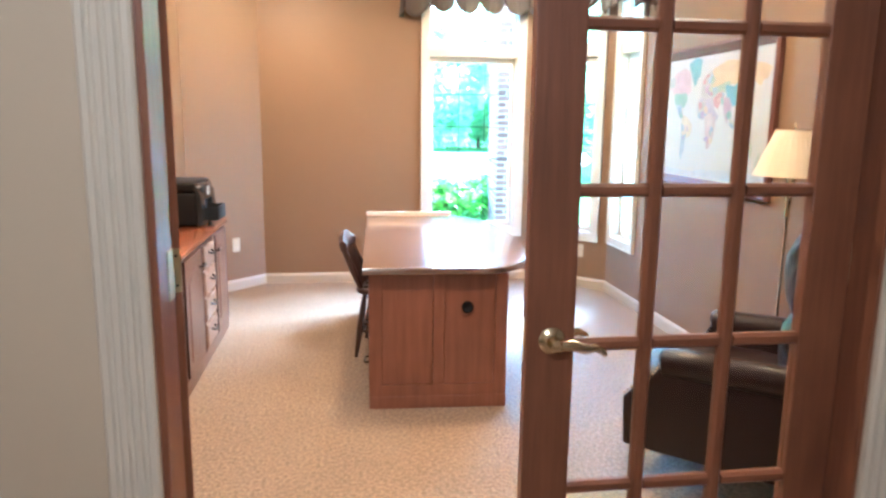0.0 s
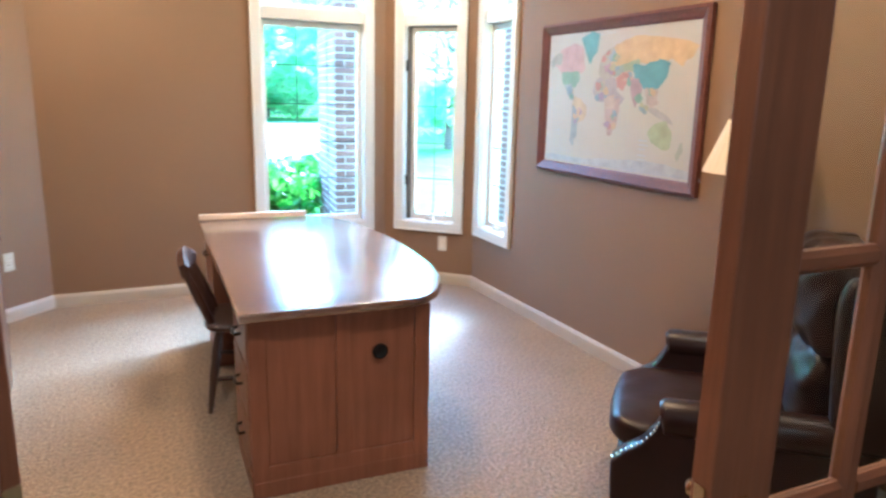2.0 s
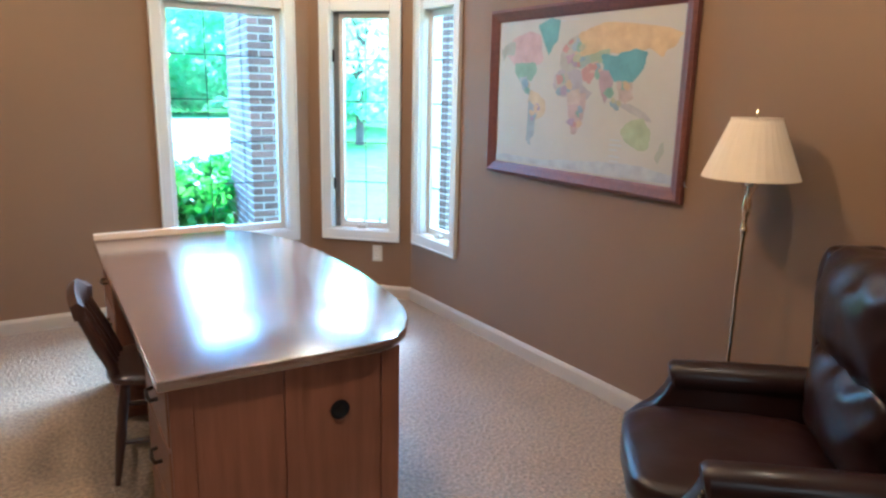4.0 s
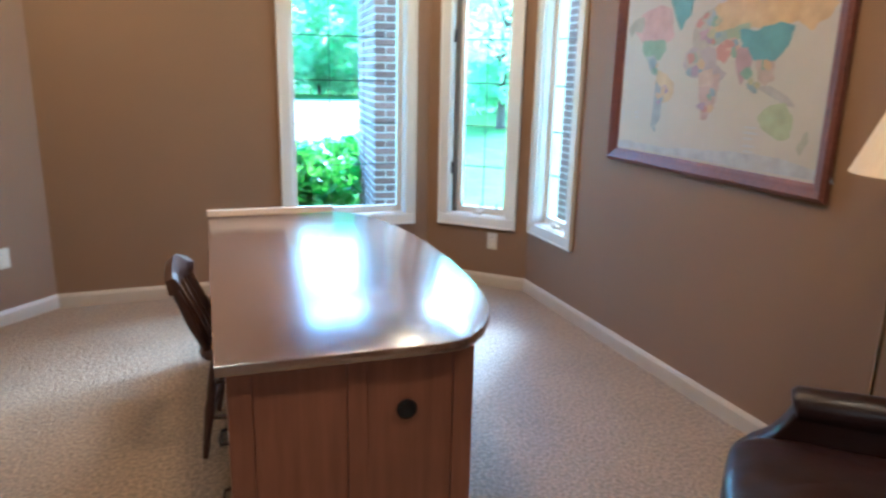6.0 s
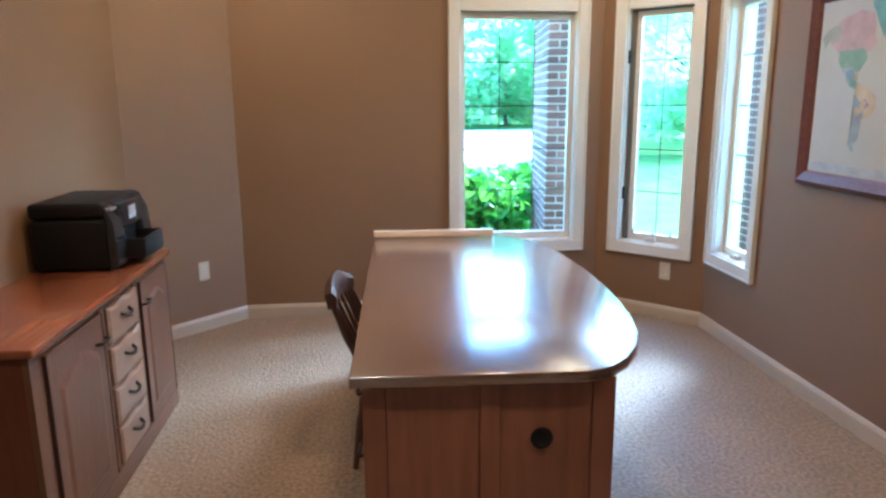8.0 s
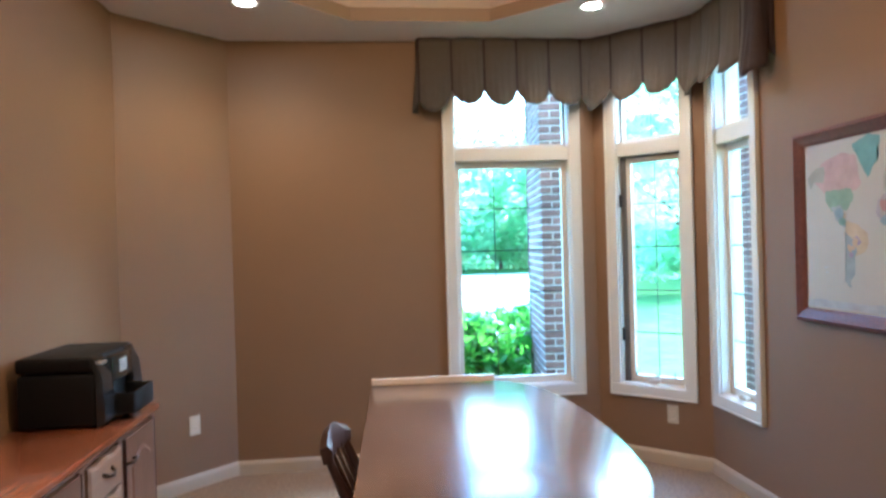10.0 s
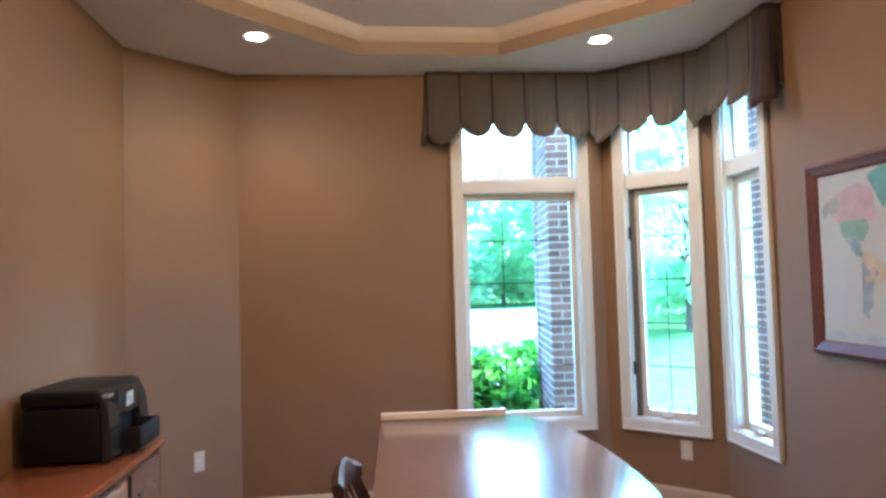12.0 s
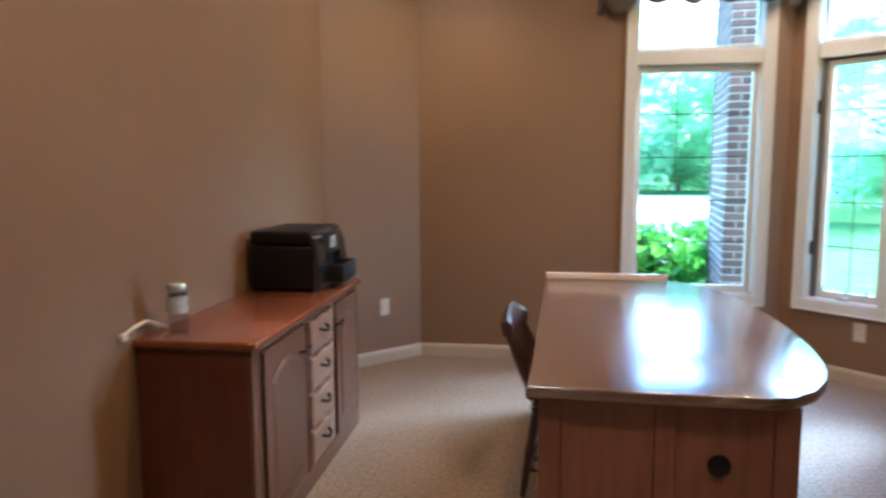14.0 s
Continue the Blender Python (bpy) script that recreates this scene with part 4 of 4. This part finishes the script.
# ---- floor lamp ----
lampx, lampy = 1.930, -0.345
fl = thing("floor_lamp", "slender brass floor lamp with a cream cone shade behind the armchair", "floor lamp", pose(lampx, lampy, 0))
lp = lathe([(0.0, 0.0), (0.085, 0.0), (0.088, 0.008), (0.080, 0.018), (0.045, 0.028), (0.018, 0.045), (0.011, 0.07), (0.0075, 0.09), (0.0075, 0.99), (0.012, 1.0), (0.016, 1.012), (0.010, 1.025), (0.008, 1.05), (0.014, 1.07), (0.017, 1.10), (0.012, 1.13), (0.006, 1.14), (0.005, 1.20), (0.0, 1.2)], 20)
part("stand", lp, M_BRASS, fl, "polished brass stand", True)
part("harp", tube([(0.0, -0.012, 1.14), (0, -0.055, 1.22), (0, -0.055, 1.33), (0, 0, 1.410), (0, 0.055, 1.33), (0, 0.055, 1.22), (0, 0.012, 1.14)], 0.0025, 6), M_BRASS, fl, smooth=True)
part("bulb", lathe([(0.012, 1.17), (0.018, 1.20), (0.030, 1.25), (0.028, 1.28), (0.0, 1.30)], 16), M_OUTLET, fl, "unlit white bulb", True)
sh = bmesh.new()
seg = 64
loops = []
for r, z in ((0.165, 1.200), (0.162, 1.208), (0.084, 1.402), (0.085, 1.410), (0.0825, 1.410), (0.0815, 1.402), (0.1595, 1.208), (0.1625, 1.200)):
    loops.append([sh.verts.new(((r + (0.0012 if i % 2 else 0)) * math.cos(2 * math.pi * i / seg), (r + (0.0012 if i % 2 else 0)) * math.sin(2 * math.pi * i / seg), z)) for i in range(seg)])
for a, b in zip(loops, loops[1:] + loops[:1]):
    for i in range(seg):
        sh.faces.new((a[i], a[(i + 1) % seg], b[(i + 1) % seg], b[i]))
part("shade", sh, M_SHADE, fl, "pleated cream empire shade")
part("finial", lathe([(0.0, 1.410), (0.004, 1.411), (0.004, 1.421), (0.008, 1.429), (0.004, 1.439), (0.0, 1.442)], 12), M_BRASS, fl, "small brass finial", True)
part("switch_knob", tube([(0.0, 0.0, 1.09), (-0.022, -0.022, 1.09)], [0.004, 0.007], 8), M_BRASS, fl, smooth=True)


# ---- armchair ----
def armchair(m):
    top = thing("armchair", "dark brown leather wing armchair with brass nail trim beside the wall", "armchair", m)
    # x across, y to the front
    part("seat_cushion", cushion((-0.29, -0.28, 0.325), (0.29, 0.365, 0.445), (0.0, 0.012, 0.022), n=14, seed=1), M_LEATHER, top, "plump leather seat cushion", "all")
    part("seat_base", box((-0.33, -0.32, 0.14), (0.33, 0.335, 0.325), 0.02, 3), M_LEATHER, top, smooth=True)
    for s in (-1, 1):
        # arm: panel with a sloping front and a rolled top
        side = [(-0.34, 0.14), (0.335, 0.14), (0.345, 0.34), (0.300, 0.385), (0.250, 0.42), (0.215, 0.47), (0.195, 0.52), (-0.34, 0.52)]
        b = bmesh.new()
        xs = sorted((s * 0.300, s * 0.385))
        lo = [b.verts.new((xs[0], y, z)) for y, z in side]
        hi = [b.verts.new((xs[1], y, z)) for y, z in side]
        b.faces.new(lo)
        b.faces.new(hi[::-1])
        for i in range(len(side)):
            b.faces.new((lo[i], lo[(i + 1) % len(side)], hi[(i + 1) % len(side)], hi[i]))
        bmesh.ops.recalc_face_normals(b, faces=b.faces)
        bmesh.ops.bevel(b, geom=b.edges[:], offset=0.012, segments=3, affect="EDGES", profile=0.5)
        arm = part("arm", b, M_LEATHER, top, smooth=True)
        roll = tube([(s * 0.352, 0.200, 0.512), (s * 0.352, 0.190, 0.514), (s * 0.352, 0.0, 0.520), (s * 0.352, -0.33, 0.528)], [0.046, 0.058, 0.060, 0.060], 20)
        part("arm_roll", roll, M_LEATHER, arm, "rounded padded arm top", True)
        nb = bmesh.new()
        line = [] if s > 0 else [(0.200, 0.50), (0.206, 0.485), (0.212, 0.470), (0.222, 0.455), (0.233, 0.440), (0.245, 0.426), (0.260, 0.414), (0.276, 0.403), (0.292, 0.393), (0.306, 0.382), (0.320, 0.370), (0.334, 0.356)]
        for y, z in line:
            bmesh.ops.create_icosphere(nb, subdivisions=1, radius=0.0055, matrix=pose(s * 0.383, y + 0.004, z + 0.004))
        if line:
            tagged(part("nail_trim", nb, M_BRASS, arm, "row of brass nail heads", True), kind="stuff")
        # wing
        wing = [(-0.30, 0.50), (-0.262, 0.56), (-0.250, 0.70), (-0.240, 0.86), (-0.240, 0.95), (-0.262, 1.01), (-0.43, 1.02), (-0.43, 0.50)]
        b = bmesh.new()
        xs = sorted((s * 0.325, s * 0.395))
        lo = [b.verts.new((xs[0], y, z)) for y, z in wing]
        hi = [b.verts.new((xs[1], y, z)) for y, z in wing]
        b.faces.new(lo)
        b.faces.new(hi[::-1])
        for i in range(len(wing)):
            b.faces.new((lo[i], lo[(i + 1) % len(wing)], hi[(i + 1) % len(wing)], hi[i]))
        bmesh.ops.recalc_face_normals(b, faces=b.faces)
        bmesh.ops.bevel(b, geom=b.edges[:], offset=0.022, segments=4, affect="EDGES", profile=0.5)
        part("wing", b, M_LEATHER, top, "padded side wing", True)
    part("backrest", box((-0.33, -0.43, 0.14), (0.33, -0.33, 1.02), 0.035, 4), M_LEATHER, top, smooth=True)
    for k, (z0, z1, bulge) in enumerate(((0.44, 0.74, 0.05), (0.72, 1.04, 0.055))):
        part("back_cushion", cushion((-0.265, -0.345, z0), (0.265, -0.205, z1), (0.0, bulge, 0.02), n=14, seed=5 + k, wrinkle=0.012), M_LEATHER, top, "creased leather back pillow", "all")
    for x, y in ((-0.31, 0.29), (0.31, 0.29), (-0.30, -0.37), (0.30, -0.37)):
        part("leg", tube([(x, y, 0.145), (x, y + 0.01 * (1 if y > 0 else -1), 0.10), (x, y, 0.05), (x, y + 0.015 * (1 if y > 0 else -1), 0.012), (x, y, 0.0)], [0.030, 0.026, 0.018, 0.024, 0.020]), M_CHAIR, top, "dark turned wooden leg", True)


s_, f_ = 0.52, -1.60
armchair(pose(s_ * 0.69 - f_ * 0.72, s_ * 0.72 + f_ * 0.69, 0, 0, 0, 46.2))


# ---- valance ----
def valance():
    top = thing("valance", "dark olive-brown striped scalloped fabric valance over the three windows", "valance")
    d = 0.085
    k = d * math.tan(radians(22.5))
    pts = [(0.40, YN - 0.004), (0.40, YN - d), (ROOM[2][0] - k, YN - d), (XE - d, YN - CUT - k), (XE - d, 1.60), (XE - 0.004, 1.60)]
    # length along the front
    dist = [0.0]
    for a, b in zip(pts, pts[1:]):
        dist.append(dist[-1] + (Vector(b) - Vector(a)).length)
    total = dist[-1]
    n = 300
    z1 = CEIL - 0.004
    swag = 0.215
    start = dist[1]

    def at(u):
        for i in range(len(pts) - 1):
            if u <= dist[i + 1] + 1e-9:
                t = (u - dist[i]) / (dist[i + 1] - dist[i])
                p = Vector(pts[i]).lerp(Vector(pts[i + 1]), t)
                dd = (Vector(pts[i + 1]) - Vector(pts[i])).normalized()
                return p, Vector((dd.y, -dd.x))
        return Vector(pts[-1]), Vector((0, 0))
    b = bmesh.new()
    cols = []
    rows = 12
    info = []
    for i in range(n + 1):
        u = total * i / n
        p, nrm = at(u)
        ph = ((u - start) / swag) % 1.0
        lobe = math.sin(math.pi * ph)
        col = []
        wob = noise.noise(Vector((math.floor((u - start) / swag) * 3.7, 2.0, 0)))
        sag = sum(s * math.exp(-((u - c) / w) ** 2) for c, s, w in ((0.10, 0.060, 0.13), (dist[2], 0.055, 0.10), (dist[3], 0.045, 0.08), (total - 0.12, 0.075, 0.16)))
        bottom = 2.445 - (0.115 + 0.03 * wob) * lobe ** 0.55 - sag
        for r in range(rows + 1):
            v = r / rows
            z = z1 + (bottom - z1) * v
            out = (0.012 + 0.055 * v ** 2) * lobe + (0.003 + 0.006 * v) * noise.noise(Vector((u * 38, v * 1.5, 3.0))) + 0.003 * math.sin(u * 160) * v
            if 0.02 < u < total - 0.02:
                q = p + nrm * out
            else:
                q = p
            col.append(b.verts.new((q.x, q.y, z)))
        cols.append(col)
        info.append(ph)
    for i in range(n):
        for r in range(rows):
            f = b.faces.new((cols[i][r], cols[i + 1][r], cols[i + 1][r + 1], cols[i][r + 1]))
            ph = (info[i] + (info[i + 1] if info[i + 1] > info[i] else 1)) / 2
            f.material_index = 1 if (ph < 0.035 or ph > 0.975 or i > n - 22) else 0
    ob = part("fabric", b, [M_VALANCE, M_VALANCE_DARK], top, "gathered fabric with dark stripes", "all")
    sol = ob.modifiers.new("thick", "SOLIDIFY")
    sol.thickness = 0.003
    bd = prism([(p[0], p[1]) for p in [(0.404, YN - 0.004), (0.404, YN - d + 0.006), (ROOM[2][0] - k, YN - d + 0.006), (XE - d + 0.006, YN - CUT - k), (XE - d + 0.006, 1.604), (XE - 0.004, 1.604), (XE - 0.004, YN - CUT), (XE - CUT, YN - 0.004)]], z1 - 0.016, z1 - 0.002)
    part("mounting_board", bd, M_VALANCE, top)


valance()


# ---- outdoors ----
GZ = -0.30
gr = bmesh.new()
bmesh.ops.create_grid(gr, x_segments=40, y_segments=40, size=300)
structure("ground", turned(gr, pose(0, 0, GZ)), M_LAWN)
dr = bmesh.new()
prism([(-30, 14.0), (3, 13.5), (7.0, 19), (11.2, 28), (14, 37), (-30, 37)], GZ + 0.004, GZ + 0.03, dr)
structure("driveway", dr, M_DRIVE)


def leaves(count, place, size, seed, flat=0.5):
    """Many small folded leaves, each a pair of triangles, in one mesh."""
    rng = random.Random(seed)
    vs, fs = [], []
    for _ in range(count):
        p = place(rng)
        a = Vector((rng.gauss(0, 1), rng.gauss(0, 1), rng.gauss(0, flat))).normalized()
        b = a.cross(Vector((rng.gauss(0, 1), rng.gauss(0, 1), rng.gauss(0, 1)))).normalized()
        s = size * rng.uniform(0.6, 1.3)
        c = a.cross(b) * s * 0.12
        i = len(vs)
        vs += [p - a * s, p + b * s * 0.42 + c, p + a * s, p - b * s * 0.42 + c]
        fs += [(i, i + 1, i + 2), (i, i + 2, i + 3)]
    return vs, fs


def foliage(name, data, mat, parent, label):
    me = bpy.data.meshes.new(name)
    me.from_pydata([tuple(v) for v in data[0]], [], data[1])
    me.materials.append(mat)
    ob = new(name, me)
    ob.parent = parent
    return tagged(ob, label, kind="stuff")


def clumps(centres, spread):
    def place(rng):
        c, r = centres[rng.randrange(len(centres))]
        d = Vector((rng.gauss(0, 1), rng.gauss(0, 1), rng.gauss(0, 1))).normalized()
        return Vector(c) + d * r * rng.uniform(0.55, 1.0) ** 0.5 * spread
    return place


def tree(x, y, height, crown, seed, count=6500, low=1.3):
    rng = random.Random(seed)
    top = thing("tree", "leafy green broadleaf tree beyond the driveway", "tree", pose(x, y, GZ), "garden trees")
    trunk = tube([(0, 0, 0), (0.05, 0.02, height * 0.25), (0.02, 0.08, height * 0.5), (0, 0, height * 0.8)], [0.15, 0.11, 0.08, 0.02], 10)
    centres = []
    for k in range(26):
        a = rng.uniform(0, 2 * math.pi)
        zz = rng.uniform(low, height)
        rr = crown * math.sin(math.pi * min(1, max(0.12, (zz - low * 0.6) / (height - low * 0.4)))) * rng.uniform(0.35, 1.0)
        c = (rr * math.cos(a), rr * math.sin(a), zz)
        centres.append((c, rng.uniform(0.22, 0.36) * crown))
        if k % 2 == 0:
            tube([(0.02, 0.04, zz * 0.55), (c[0] * 0.5, c[1] * 0.5, zz * 0.8), c], [0.05, 0.03, 0.012], 6, bm=trunk)
    part("trunk", trunk, M_BARK, top, "grey-brown trunk and limbs", True)
    foliage("crown", leaves(count, clumps(centres, 1.0), 0.05 * crown, seed + 1), M_LEAF, top, "dense green leaves")


for k, (x, y, h, c) in enumerate(((4.0, 41.0, 9.0, 5.5), (14.0, 42.0, 8.5, 5.5), (24.0, 42.0, 9.5, 6.0), (-5.0, 41.0, 9.0, 5.5), (9.6, 18.5, 7.0, 3.4), (32.0, 38.0, 9.0, 6.0), (9.0, 45.0, 10.0, 6.0), (19.5, 46.0, 9.5, 6.0), (0.2, 30.0, 6.4, 3.2), (15.5, 27.0, 8.0, 4.2))):
    tree(x, y, h, c, 40 + k)


def bush(x, y, r, h, seed, count=1500):
    rng = random.Random(seed)
    top = thing("bush", "low rounded bright green garden bush by the house", "bush", pose(x, y, GZ), "garden bushes")
    centres = []
    stems = bmesh.new()
    for k in range(14):
        a, q = rng.uniform(0, 2 * math.pi), rng.uniform(0, r * 0.75)
        zz = h * rng.uniform(0.35, 0.85)
        c = (q * math.cos(a), q * math.sin(a), zz)
        centres.append((c, rng.uniform(0.16, 0.30)))
        tube([(0, 0, 0), (c[0] * 0.4, c[1] * 0.4, zz * 0.6), c], [0.018, 0.012, 0.004], 6, bm=stems)
    part("stems", stems, M_BARK, top, smooth=True)
    foliage("foliage", leaves(count, clumps(centres, 1.0), 0.078, seed + 1, 0.8), M_BUSHLEAF, top, "dense glossy bush leaves")


for k, (x, y, r, h) in enumerate(((0.55, 4.7, 0.5, 1.05), (1.05, 4.8, 0.5, 1.12), (1.55, 5.6, 0.5, 1.05), (-0.2, 4.9, 0.5, 1.0), (1.0, 5.6, 0.5, 0.95))):
    bush(x, y, r, h, 70 + k)


def foliage_belt():
    """Far woods, kept as one sheet of leaf clumps."""
    rng = random.Random(9)
    centres = []
    for k in range(260):
        x = rng.uniform(-50, 90)
        centres.append(((x, 58 + rng.uniform(-2, 3) , GZ + rng.uniform(0.5, 7.5 + 2.2 * math.sin(x * 0.2))), rng.uniform(2.2, 3.6)))
    ob = foliage("far_woods", leaves(26000, clumps(centres, 1.0), 0.75, 12), M_LEAF, None, "dense far belt of green woods behind the lawn")
    ob["category"] = "woods"


foliage_belt()


# ---- brick piers of the porch ----
def brick_pier(name, x, y, w, d, h, rz, separate):
    top = thing(name, "brown brick porch pier with pale mortar joints", "pier", pose(x, y, GZ, 0, 0, rz), "brick porch piers")
    part("core", box((0.006, 0.006, 0), (w - 0.006, d - 0.006, h)), M_MORTAR, top, "pale mortar core")
    course, length, joint = 0.0605, 0.180, 0.014
    shapes = {}
    joined = bmesh.new()
    rows = int(h / course)
    for r in range(rows):
        z = r * course + joint / 2
        for face in ("front", "left", "right"):
            run = w if face == "front" else d
            off = (length + joint) / 2 if (r % 2) ^ (face != "front") else 0
            u = -off
            while u < run - 0.02:
                a, b = max(u, 0.0), min(u + length, run)
                if b - a > 0.03:
                    ln = round(b - a, 3)
                    if face == "front":
                        lo, hi = (a, -0.006, z), (b, 0.05, z + course - joint)
                    elif face == "left":
                        lo, hi = (-0.004, a + 0.052, z), (0.05, min(b + 0.052, d), z + course - joint)
                    else:
                        lo, hi = (w - 0.05, a + 0.052, z), (w + 0.004, min(b + 0.052, d), z + course - joint)
                    if separate and face != "right":
                        key = (face, round(hi[1] - lo[1], 3), round(hi[0] - lo[0], 3))
                        if key not in shapes:
                            shapes[key] = mesh("brick", box((0, 0, 0), (hi[0] - lo[0], hi[1] - lo[1], course - joint), 0.004, 1), M_BRICK)
                        o = new("brick", shapes[key])
                        o.parent = top
                        o.location = lo
                    else:
                        box(lo, hi, bm=joined)
                u += length + joint
    tagged(part("brickwork", joined, M_BRICK, top, "courses of brown brick"), kind="stuff")


brick_pier("brick_pier", 1.42, 3.72, 0.62, 1.0, 3.4, -7, True)
brick_pier("brick_pier", 3.12, 3.45, 0.62, 0.8, 3.4, 0, False)
